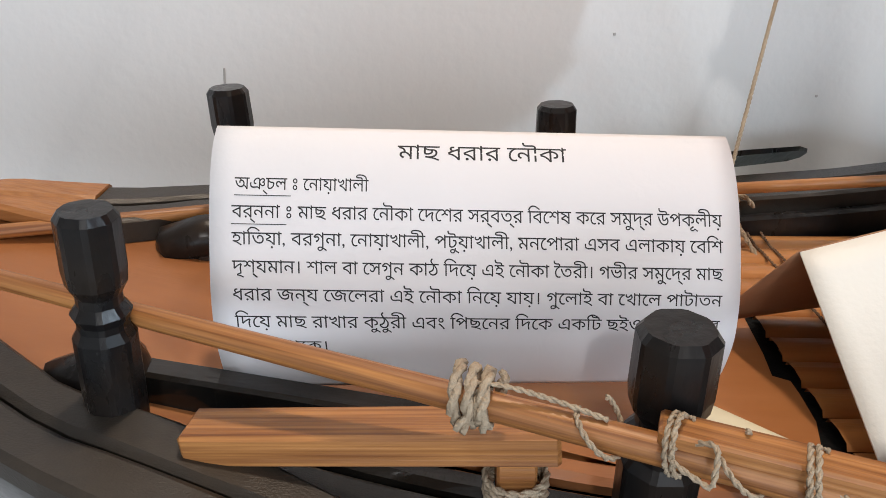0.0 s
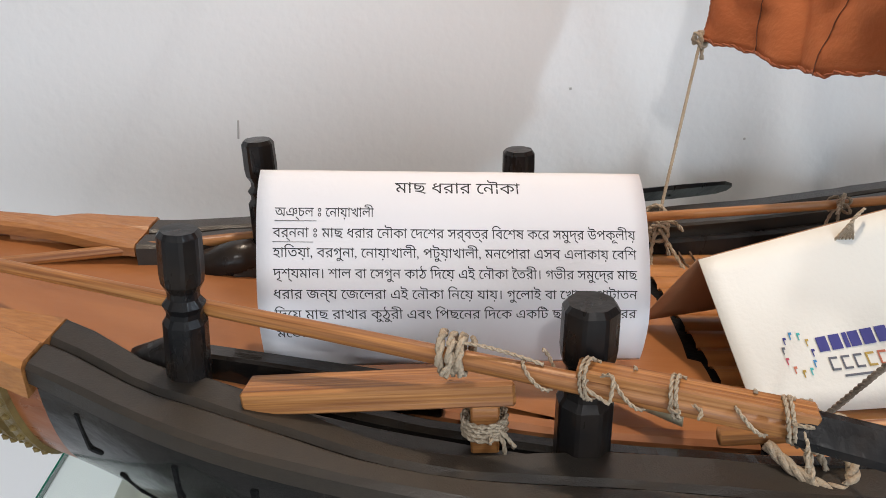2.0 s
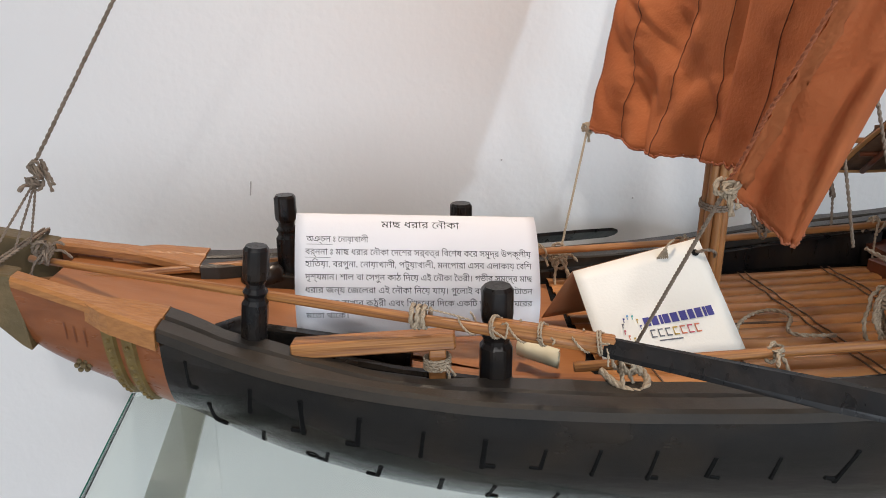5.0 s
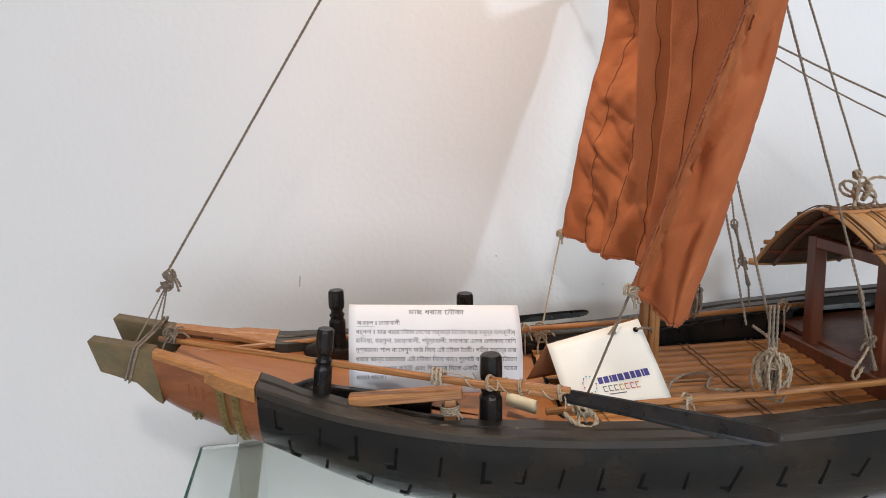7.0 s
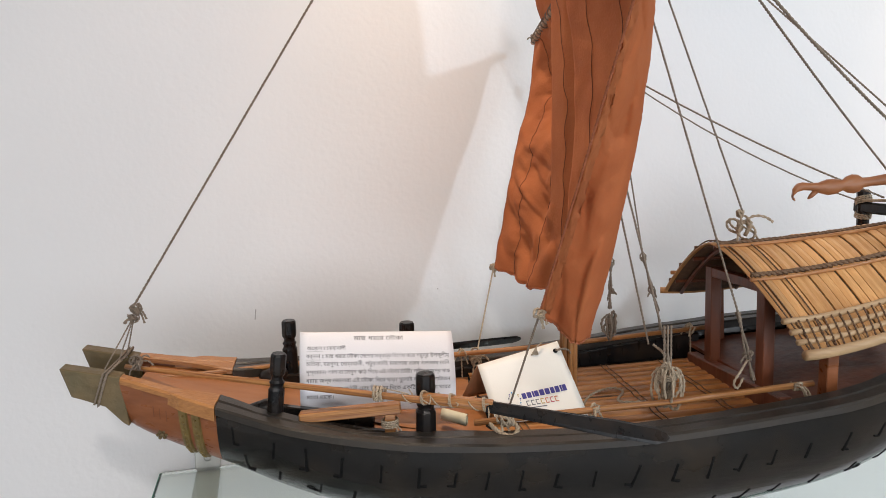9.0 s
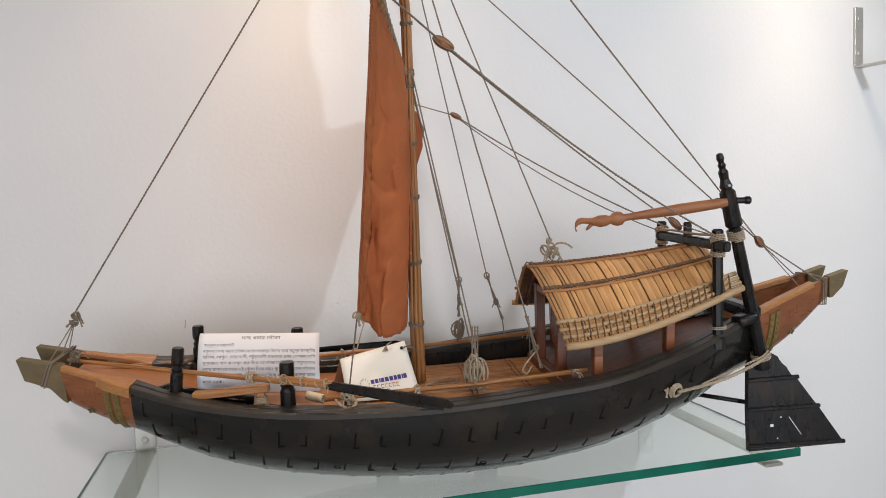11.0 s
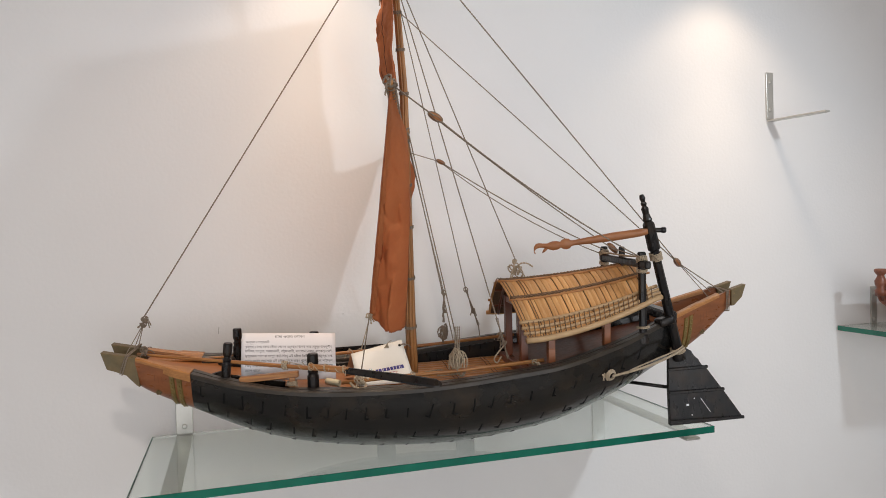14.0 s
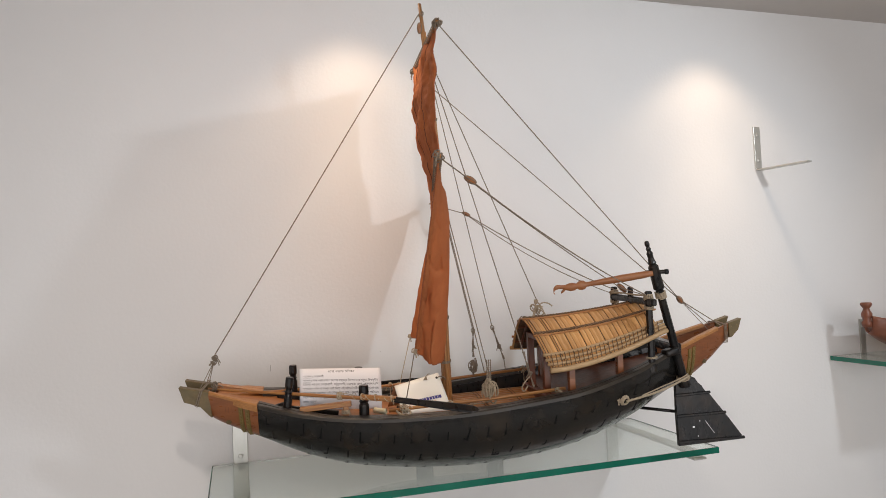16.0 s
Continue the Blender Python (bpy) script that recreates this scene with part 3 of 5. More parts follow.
for side in (-1, 1):
    hull_band("brass_band", 0.0925, 0.0072, side, M_GOLD, bow, lean=0.004)
    hull_band("brass_band", 0.1030, 0.0072, side, M_GOLD, bow, lean=0.004)
    hull_band("brass_band", 0.862, 0.0072, side, M_GOLD, stern, lean=-0.006)
    hull_band("brass_band", 0.8715, 0.0072, side, M_GOLD, stern, lean=-0.006)
    for parent, uu in ((bow, (0.072, 0.077, 0.0825)), (stern, (0.893, 0.899, 0.905))):
        for k, u in enumerate(uu):
            v = [hull_out(u + d, s, side, 0.0006) for s in (0.68, 0.82) for d in (0, 0.0008)]
            raw("incised_line", v, [(0, 1, 3, 2)], M_CABIN, parent)
        c = hull_out(uu[1], 0.42, side, 0.0008)
        bm = bmesh.new()
        for a in range(6):
            bmesh.ops.create_icosphere(bm, subdivisions=1, radius=0.0017, matrix=Matrix.Translation(c + Vector((0.0034 * math.cos(a * math.pi / 3), 0, 0.0028 * math.sin(a * math.pi / 3)))))
        bmesh.ops.create_icosphere(bm, subdivisions=1, radius=0.002, matrix=Matrix.Translation(c))
        part("rosette", bm, M_BRASS, parent, "small brass rosette")


for u in (0.40, 0.53):
    part("keel_block", box((0.03, 0.012, keel(u) + 0.009), Matrix.Translation((u, curve_at(MID, u) + 0.05, (keel(u) + 0.009) / 2)), 0.001), M_DARK, boat, "small black wooden block under the keel")


# decks
def deck_z(u):
    return curve_at(((.06, .159), (.125, .1425), (.165, .1345), (.19, .1290), (.25, .1185), (.33, .1100), (.45, .1075), (.60, .113)), u)


# how far the fore deck stays clear of the rail towards the room
DECK_EDGE = ((.055, .014), (.125, .017), (.165, .022), (.19, .038), (.215, .058), (.236, .062), (.281, .057), (.305, .055), (.36, .051))


def deck_sheet(name, u0, u1, inset, material, label):
    bm = bmesh.new()
    rows = []
    for i in range(25):
        u = u0 + (u1 - u0) * i / 24
        k = min(max((u - 0.15) / 0.07, 0), 1)
        h = max(half(u) - (curve_at(RAILW, u) * (0.6 + 0.4 * k) + 0.011 * k if inset > 0.025 else inset), 0.008)
        g = max(half(u) - curve_at(DECK_EDGE, u), 0.008) if inset > 0.025 else h
        rows.append([[bm.verts.new(P(u, v, deck_z(u) + dz)) for v in (-g, -g / 2, 0, h / 2, h)] for dz in (0, -0.003)])
    for a, b in zip(rows, rows[1:]):
        for d in (0, 1):
            for k in range(4):
                bm.faces.new((a[d][k], a[d][k + 1], b[d][k + 1], b[d][k]))
    return part(name, bm, material, boat, label, True)


deck_sheet("fore_deck", 0.055, 0.352, 0.030, M_DECK, "smooth orange-brown fore deck board")
rail_strip("deck_edge", 0.235, 0.352, -0.049, -0.0565, -0.0088, 0.013, -1, M_CARVE, boat, 20, "brown plank edge of the fore deck")
# black sheet painted in for the shade between and below the slats
deck_sheet("under_deck_shade", 0.345, 0.60, 0.020, M_SLOT, "black sheet that paints the shade under the slatted deck")


def slatted_deck():
    base = beam(P(0.355, 0, deck_z(0.355) - 0.0005), P(0.60, 0, deck_z(0.60) - 0.0005), 0.004, 0.002)
    floor_part = part("slatted_deck", base, M_TWINE, boat, "brown bamboo slat deck tied with twine")
    n = 13
    for k in range(n):
        f0 = -1 + 2 * (k + 0.06) / n
        f1 = -1 + 2 * (k + 0.94) / n
        bm = bmesh.new()
        rows = []
        for i in range(9):
            u = 0.353 + 0.247 * i / 8
            h = 0.088
            z = deck_z(u) + 0.003 + 0.0006 * noise.noise((u * 20, k, 0))
            rows.append([bm.verts.new(P(u, v, zz)) for v, zz in ((f0 * h, z - 0.002), (f0 * h + 0.001, z), ((f0 + f1) / 2 * h, z + 0.0006), (f1 * h - 0.001, z), (f1 * h, z - 0.002))])
        for a, b in zip(rows, rows[1:]):
            for j in range(4):
                bm.faces.new((a[j], a[j + 1], b[j + 1], b[j]))
        part("slat", bm, M_BAMBOO, floor_part, "", True)
    for u in (0.375, 0.43, 0.50, 0.565):
        for d in (0, 0.006):
            pts = [P(u + d + 0.0006 * math.sin(j), -0.086 + 0.172 * j / 26, deck_z(u) + 0.0042 + 0.0004 * math.sin(j * 2.0)) for j in range(27)]
            rope("tie", pts, 0.0006, M_TWINE, floor_part)


slatted_deck()

# bollards
BOLL = [(0, .0088), (.028, .0086), (.030, .0070), (.0315, .0070), (.0335, .0082), (.0355, .0062), (.0375, .0062), (.040, .0080), (.043, .0084), (.0535, .0082), (.055, .0068)]


def bollard(u, v, base, high, size, lean=0.0):
    m = Matrix.Translation(P(u, v, base)) @ pose(0, 0, 0, 3.4, lean, 0) @ pose(0, 0, 0, 0, 0, 22.5)
    f = high / 0.055
    bm = lathe([(z * f, r * size) for z, r in BOLL], 8, m)
    bmesh.ops.bevel(bm, geom=[e for e in bm.edges if abs((e.verts[0].co - e.verts[1].co).normalized().z) > 0.6], offset=0.0007, segments=1, affect="EDGES")
    part("bollard", bm, M_DARK, boat, "octagonal turned black wooden bollard")


bollard(0.1685, -0.0475, 0.130, 0.0610, 0.80, 6)
bollard(0.1735, 0.0485, 0.132, 0.0560, 0.85)
bollard(0.291, -0.079, 0.108, 0.0645, 1.0)
bollard(0.288, 0.081, 0.108, 0.0640, 1.0)
for side in (-1, 1):
    part("cleat", lathe([(-.012, .003), (-.009, .0075), (.004, .0085), (.012, .0075), (.014, .003)], 10, Matrix.Translation(P(0.158, side * 0.036, 0.139)) @ pose(0, 0, 0, 0, 80, 10)), M_DARK, boat, "rounded black wooden cleat", True)
    part("coaming", beam(P(0.16, side * 0.033, 0.137), P(0.25, side * 0.047, 0.122), 0.008, 0.012, 0.001), M_BLACK, boat, "short black inner beam")

# thole beam with its little post
thole = part("thole_beam", beam(Vector((.190, -.054, .1335)), Vector((.271, -.060, .1390)), 0.0115, 0.0082, 0.0009), M_PINE, boat, "striped pine block")
settle(thole, (.190, -.054, .1335), (.271, -.060, .1390))
part("thole_post", box((0.0085, 0.007, 0.02), Matrix.Translation((.262, -.060, .1275)), 0.0006), M_PINE, boat)
lashing("lashing", (.262, -.060, .1265), (0, 0, 1), 0.0058, boat, r=0.0008, turns=4, tails=3)


# oars
def oar(a, lash, tip, side, name="oar"):
    a, lash, tip = Vector(a), Vector(lash), Vector(tip)
    d = (lash - a).normalized()
    loom = tube("oar", [a.lerp(lash, i / 12) for i in range(13)], lambda t: 0.0022 + 0.0010 * t, M_PINE, boat, 8, "striped pine oar with a black blade")
    k = lash - d * 0.055
    off = Vector((0, 0.002, 0.0034))
    splint = part("splint", beam(k + off, lash + off + d * 0.003, 0.0075, 0.0035, 0.0006), M_PINE, loom)
    settle(splint, k, lash)
    bl = (tip - lash)
    n = bl.normalized()
    flat = n.cross(Vector((0, 1.3 * side, 1))).normalized()
    up = flat.cross(n)
    bm = bmesh.new()
    rows = []
    for t, w, th in ((-0.02, .0046, .0018), (0, .0050, .0022), (.3, .0058, .0022), (.7, .0072, .002), (.93, .0066, .0016), (.985, .0036, .0012), (1.0, .001, .0006)):
        c = lash + bl * t + up * 0.0015
        rows.append([bm.verts.new(c + flat * x * w + up * y * th) for x, y in ((-1, 0), (-.7, .8), (.7, .8), (1, 0), (.7, -.8), (-.7, -.8))])
    for p, q in zip(rows, rows[1:]):
        for j in range(6):
            bm.faces.new((p[j], p[(j + 1) % 6], q[(j + 1) % 6], q[j]))
    bm.faces.new(rows[0])
    bm.faces.new(list(reversed(rows[-1])))
    part("blade", bm, M_DARK, loom, "flat black oar blade")
    for t in (-0.052, -0.03, -0.004):
        c = lash + d * t + Vector((0, 0, .002))
        lashing("lashing", c, d + Vector((0, 0.3 * t * 20, 0.2)), 0.0048, loom, r=0.0006, turns=2, tails=2)
    for t in (-0.012, -0.041, -0.065):
        c = lash + d * t + Vector((0, 0, .001))
        rope("tie", ring_path(c, d + Vector((0.0, 0, 0.8)), 0.0052, 1.0, 0.006), 0.0006, M_ROPE, loom)
    settle(loom, a, lash)
    return loom


oar_near = oar((.040, .004, .1675), (.338, -.094, .1455), (.463, -.137, .1285), -1)
oar((.045, -.006, .157), (.300, .118, .1405), (.4275, .170, .1345), 1)
lashing("lashing", (.2535, -.066, .1530), (1, -.3, -.1), 0.0038, boat, r=0.0014, turns=3, tails=2)
rope("loose_line", smooth_path([(.253, -.068, .1575), (.259, -.069, .1572), (.268, -.071, .1555), (.277, -.074, .1535)], 6), 0.0006, M_ROPE, boat)

# rods along the sides of the deck
near_rod = tube("side_rod", [(.330, -.066, .124), (.40, -.069, .1285), (.50, -.070, .133), (.625, -.070, .1415)], 0.0028, M_PINE, boat, 8, "thin pale wooden rod along the deck")
settle(near_rod, (.330, -.066, .124), (.625, -.070, .1415))
far_rod = tube("side_rod", [(.18, .060, .146), (.30, .095, .1385), (.448, .099, .144), (.625, .099, .156)], 0.0026, M_TAN, boat, 8, "thin pale wooden rod along the deck")
for k, (u, z) in enumerate(((.352, .126), (.432, .1305), (.612, .1415))):
    knot("rope_knot", (u, -.0695, z), 0.0085, boat, seed=10 + k, loops=4, tails=3)
for k, (u, z) in enumerate(((.345, .140), (.452, .1445), (.60, .155))):
    knot("rope_knot", (u, .098, z), 0.008, boat, seed=20 + k, loops=4, tails=2, r=0.0009)
    rope("tie", [(u, .098, z), (u + .001, .099, z - .028)], 0.0009, M_ROPE, boat)
rope("rope_end", smooth_path([(.342, -.070, .124), (.349, -.078, .119), (.358, -.082, .117), (.364, -.076, .120), (.362, -.069, .124)], 8), 0.0019, M_ROPE, boat, "thick pale rope end by the oar", 3)
rope("loose_line", smooth_path([(.441, -.012, .1150), (.452, .006, .1160), (.468, .020, .1165), (.484, .026, .1165), (.489, .014, .1165), (.476, -.006, .1160), (.478, -.015, .1160), (.497, -.020, .1170)], 8), 0.0014, M_ROPE, boat, "loose cord lying on the slatted deck")

# prow lashing and the tack of the forestay
v_, f_ = [], []
for k in range(3):
    d = 0.0021 * k - 0.0005 + 0.0016 * math.sin(k * 2.4)
    rope_data([P(u + d, sd * v, z) for sd, u, v, z in ((-1, .034, .0306, .174), (-1, .031, .0309, .165), (-1, .026, .0306, .1495 - .0008 * k), (-1, .026, .012, .147), (1, .026, .012, .147), (1, .026, .0306, .1495), (1, .031, .0309, .165), (1, .036, .0306, .175), (1, .038, 0, .1765), (-1, .034, .0306, .174))], 0.0009, v_, f_)
raw("prow_lashing", v_, f_, M_CORD, boat, "cord lashing round the two bow horns")
knot("rope_knot", (.052, -.004, .173), 0.010, boat, M_CORD, 0.0009, 31, 3, loops=5)
knot("rope_knot", (.052, .004, .218), 0.0085, boat, M_CORD, 0.0010, 32, 2, "looped cord knot of the forestay", 4)
knot("rope_knot", (.049, .003, .208), 0.007, boat, M_CORD, 0.0010, 33, 2, loops=3)
for dx, dv in ((-.006, -.022), (.003, .004), (.0, -.008)):
    rope("stay_line", [(.050, .003, .212), P(.038 + dx, dv, .175)], 0.0007, M_CORD, boat)


# ---------------------------------------------------------------- mast, sails and rigging
MAST = [(.4425, .038, .104), (.4395, .026, .20), (.4385, .018, .343), (.4365, .010, .55), (.427, .004, .70), (.415, .000, .82)]


def mast_at(z):
    for a, b in zip(MAST, MAST[1:]):
        if z <= b[2] or b is MAST[-1]:
            return Vector(a).lerp(Vector(b), (z - a[2]) / (b[2] - a[2]))


def mast_bundle():
    core = tube("mast", [mast_at(.104 + .716 * i / 30) for i in range(31)], lambda t: 0.0048 - 0.002 * t, M_MAST, boat, 8, "mast of bundled thin bamboo rods tied with cord")
    for k in range(7):
        a = 2 * math.pi * k / 7
        top = (0.82, .76, .72, .78, .74, .70, .77)[k]
        pts = []
        for i in range(31):
            z = .104 + (top - .104) * i / 30
            r = 0.0062 - 0.0032 * (z - .104) / .69
            pts.append(mast_at(z) + Vector((math.cos(a + z), math.sin(a + z), 0)) * r)
        tube("rod", pts, lambda t: 0.0030 - 0.0012 * t, M_MAST, core, 6)
    for z in (.187, .264, .343, .408, .476, .548, .614, .67):
        lashing("lashing", mast_at(z), (0, -.25, 1), 0.0090 - 0.004 * (z - .1) / .69, core, M_CORD, 0.0008, 3, tails=1 if z > .5 else 0)
    return core


mast = mast_bundle()

YARD_N, YARD_F = Vector((.388, -.322, .487)), Vector((.455, .205, .485))
HEAD_N, HEAD_F = Vector((.416, -.180, .716)), Vector((.416, .130, .738))
FOOT = [(.369, -.125, .223), (.398, -.124, .202), (.420, -.092, .204), (.424, -.040, .216), (.417, .020, .216), (.407, .08, .214), (.391, .148, .224)]


def foot_at(a):
    pts = smooth_path(FOOT, 12)
    x = a * (len(pts) - 1)
    i = min(int(x), len(pts) - 2)
    return pts[i].lerp(pts[i + 1], x - i)


SEAMS = (0.36, 0.50, 0.64, 0.78, 0.91)


def lower_at(a, b):
    line = Vector(FOOT[0]).lerp(Vector(FOOT[-1]), a)
    dev = foot_at(a) - line
    w = b ** 0.9
    c = line.lerp(YARD_N.lerp(YARD_F, 0.02 + 0.96 * a), w)
    keep = 1 - b ** 3.5
    c += Vector((dev.x * keep, dev.y * keep, dev.z * (1 - b) ** 2))
    c.x += 0.017 * math.exp(-((a - 0.86) / 0.13) ** 2 - ((b - 0.72) / 0.16) ** 2)
    n = noise.noise((a * 5, b * 6, 3.1)) * 0.004 + noise.noise((a * 14 + 8 * b, b * 9 - 6 * a, 7.0)) * (0.0012 + 0.0012 * a)
    n += 0.0022 * math.sin(a * 30 + 5 * b) * (1 - b) ** 2
    low = max(0.0, 1 - 1.6 * b)
    crease = max(1 - abs(noise.noise(((a - b) * 8, (a + b) * 1.8, 31.0))) * 2.2, 0)
    n += 0.0040 * crease ** 2 * (0.35 + 0.65 * a * (0.35 + low))
    fold = max(1 - abs(noise.noise(((a - 0.45 * b) * 12, (a + 2 * b) * 2.0, 41.0))) * 2.2, 0)
    n += 0.0036 * fold ** 2 * (0.2 + 0.9 * a * (0.3 + low))
    pleat = max(1 - abs(noise.noise((a * 16 + b, b * 4.2, 51.0))) * 2.4, 0)
    n += 0.0024 * pleat ** 2 * max(0.0, 1 - 2.2 * a)
    near = max(0.0, 1 - 2.4 * a)
    n += near * (0.0060 * noise.noise((a * 9 - 1.6 * b, b * 3.4, 61.0)) + 0.0042 * noise.noise((a * 20 + 5 * b, b * 7, 65.0)) + 0.0040 * low * noise.noise((a * 15 + 4 * b, b * 15, 69.0)))
    ridge = max(1 - abs(noise.noise((a * 10 + 5 * b, b * 3 - 4 * a, 81.0))) * 2.6, 0)
    n += near * 0.0050 * ridge ** 3 - 0.010 * math.exp(-(b / 0.10) ** 2) * math.sin(math.pi * min(a / 0.36, 1)) * near
    n += (1 - near) * (0.0050 * noise.noise(((a + 0.7 * b) * 11, (a - b) * 3, 71.0)) + 0.0026 * noise.noise(((a - 0.8 * b) * 19, (a + b) * 5, 75.0)))
    for at in SEAMS:
        n += 0.0018 * math.exp(-((a - at) / 0.022) ** 2) * noise.noise((b * 42, at * 50, 2.0))
    edge = min(a, 1 - a) * 8
    c += Vector((n * (1 - 0.6 * near), n * (0.4 + 1.1 * near), 0)) * min(1, 0.25 + edge)
    if c.x > 0.419 and a < 0.6:
        c.x = 0.419 + 0.3 * (c.x - 0.419)
    m = mast_at(c.z)
    room = m.x - 0.0130 + 0.5 * max(0.0, abs(c.y - m.y) - 0.02)
    if c.x > room:
        c.x = room + 0.06 * (c.x - room)
    if b < 0.001:
        c += Vector((0, 0, 0.0034 * noise.noise((a * 70, 0, 1))))
    return c


def upper_at(a, b):
    p, q = YARD_N.lerp(YARD_F, 0.09 + 0.76 * a), HEAD_N.lerp(HEAD_F, 0.02 + 0.96 * a)
    c = p.lerp(q, b)
    c += Vector((-0.020, 0, 0)) * (math.sin(math.pi * b) * math.sin(math.pi * (0.05 + 0.75 * a)))
    n = noise.noise((a * 6, b * 7, 13.1)) * 0.007 + noise.noise((a * 15, b * 5, 17.0)) * 0.004 + noise.noise((a * 34, b * 30, 19.0)) * 0.0016
    c += Vector((n, n * 0.4, 0))
    return c


def sail_mesh(name, at, na, nb, label):
    verts = [at(i / na, j / nb) for j in range(nb + 1) for i in range(na + 1)]
    ob = raw(name, verts, grid_faces(nb + 1, na + 1), M_SAIL, boat, label)
    mod = ob.modifiers.new("cloth_thickness", "SOLIDIFY")
    mod.thickness, mod.offset = 0.0006, 0
    return ob


lower = sail_mesh("lower_sail", lower_at, 130, 150, "large wrinkled orange cotton square sail with dark seams")
upper = sail_mesh("upper_sail", upper_at, 90, 90, "smaller wrinkled orange cotton topsail")
M_ROOFROPE = mat("brown_roof_rope", (0.20, 0.115, 0.062), 0.8, grain=((0.09, 0.05, 0.026), 260), bump=0.5, bump_scale=900)
M_SEAM = mat("dark_sail_thread", (0.19, 0.065, 0.028), 0.9, grain=((0.06, 0.02, 0.01), 400), bump=0.4, bump_scale=900)
M_HEM = mat("brown_stained_hem", (0.36, 0.11, 0.044), 0.9, grain=((0.24, 0.07, 0.028), 90), bump=0.6, bump_scale=500)
for a in SEAMS:
    for d in (-0.0009, 0.0009):
        pts = [lower_at(a + 0.004 * math.sin(40 * j / 110), j / 110) + Vector((d, d * .4, 0)) for j in range(111)]
        tube("seam", pts, 0.00030, M_SEAM, lower, 5)
for a in (0.0, 1.0):
    pts = [lower_at(a, j / 60) for j in range(61)]
    v, f = [], []
    rope_data(pts, 0.0009, v, f, 2, 0.006, 0.0012)
    raw("bolt_rope", v, f, M_HEM, lower)
    pts = [upper_at(a, j / 30) for j in range(31)]
    v, f = [], []
    rope_data(pts, 0.0008, v, f, 2, 0.006, 0.0012)
    raw("bolt_rope", v, f, M_HEM, upper)
pts = [lower_at(i / 80, 0.0) for i in range(81)]
v, f = [], []
rope_data(pts, 0.0010, v, f, 2, 0.009, 0.0015)
raw("foot_hem", v, f, M_HEM, lower)
rows_, cols_ = 90, 7
hem = []
for j in range(rows_ + 1):
    for i in range(cols_ + 1):
        a_, b_ = 0.004 + 0.040 * i / cols_, 0.01 + 0.97 * j / rows_
        puck = 0.0 if i == cols_ else 0.0016 * noise.noise((i * 0.5, j * 0.8, 5.0)) + 0.0005 * math.sin(j * 1.3 + i)
        hem.append(lower_at(a_, b_) + Vector((0.0011, -0.0013, 0)) * (1.0 if 0 < i < cols_ else 0.35) + Vector((puck, -puck, 0)))
strip = raw("leech_hem", hem, grid_faces(rows_ + 1, cols_ + 1), M_SAIL, lower, "puckered darker hem along the sail's edge")
strip.modifiers.new("cloth_thickness", "SOLIDIFY").thickness = 0.0004
for a in (0.3, 0.6):
    pts = [upper_at(a, j / 60) + Vector((-0.0008, 0, 0)) for j in range(61)]
    tube("seam", pts, 0.0005, M_SEAM, upper, 5)


def yard(a, b, r, label, wraps):
    d = (b - a).normalized()
    stick = tube("yard", [a - d * 0.008, a.lerp(b, .33), a.lerp(b, .66), b + d * 0.008], r, M_MAST, boat, 8, label)
    v, f = [], []
    for k in range(wraps):
        t = 0.02 + 0.96 * k / (wraps - 1)
        rope_data(ring_path(a.lerp(b, t), d + Vector((0.2, 0, 0.2)), r + 0.0016, 1.2, 0.003), 0.0008, v, f)
    raw("sail_lashing", v, f, M_CORD, stick)
    knot("rope_knot", a - d * 0.004, 0.010, stick, M_CORD, 0.0012, wraps, 3, loops=6)
    knot("rope_knot", b, 0.009, stick, M_CORD, 0.0010, wraps + 1, 3, loops=4)


def oval_path(at, long, wide, a, b, n=18):
    return [Vector(at) + long * (a * math.cos(2 * math.pi * i / n)) + wide * (b * math.sin(2 * math.pi * i / n)) for i in range(n + 1)]


def pulley(at, toward, size=0.010):
    """An oval wooden block with a cord strop."""
    d = (Vector(toward) - Vector(at)).normalized()
    q = d.to_track_quat("Z", "Y").to_matrix().to_4x4()
    m = Matrix.Translation(at) @ q
    prof = [(-1.0, .10), (-.8, .25), (-.4, .38), (0, .42), (.4, .38), (.8, .25), (1.0, .10)]
    ob = part("pulley_block", lathe([(z * size, r * size) for z, r in prof], 10, m), M_CARVE, boat, "small oval carved wooden pulley block", True)
    v, f = [], []
    for k in range(3):
        axis = q.to_3x3() @ Vector((math.cos(k), math.sin(k), 0))
        rope_data(oval_path(at, q.to_3x3() @ Vector((0, 0, 1)), axis, size * 1.04, size * 0.45), 0.0006, v, f)
    raw("strop", v, f, M_CORD, ob)


yard(YARD_N, YARD_F, 0.0036, "thin wooden yard laced to the sails with cord", 34)
yard(HEAD_N, HEAD_F, 0.0030, "thin wooden head yard of the topsail", 22)
knot("rope_knot", mast_at(.490), 0.012, boat, M_CORD, 0.0011, 77, 3, loops=6)
knot("rope_knot", mast_at(.735), 0.008, boat, M_CORD, 0.0010, 78, 2, loops=5)
knot("rope_knot", mast_at(.80), 0.007, boat, M_CORD, 0.0010, 79, 2, loops=5)
pulley(mast_at(.775) + Vector((-.006, -.004, 0)), mast_at(.81), 0.010)

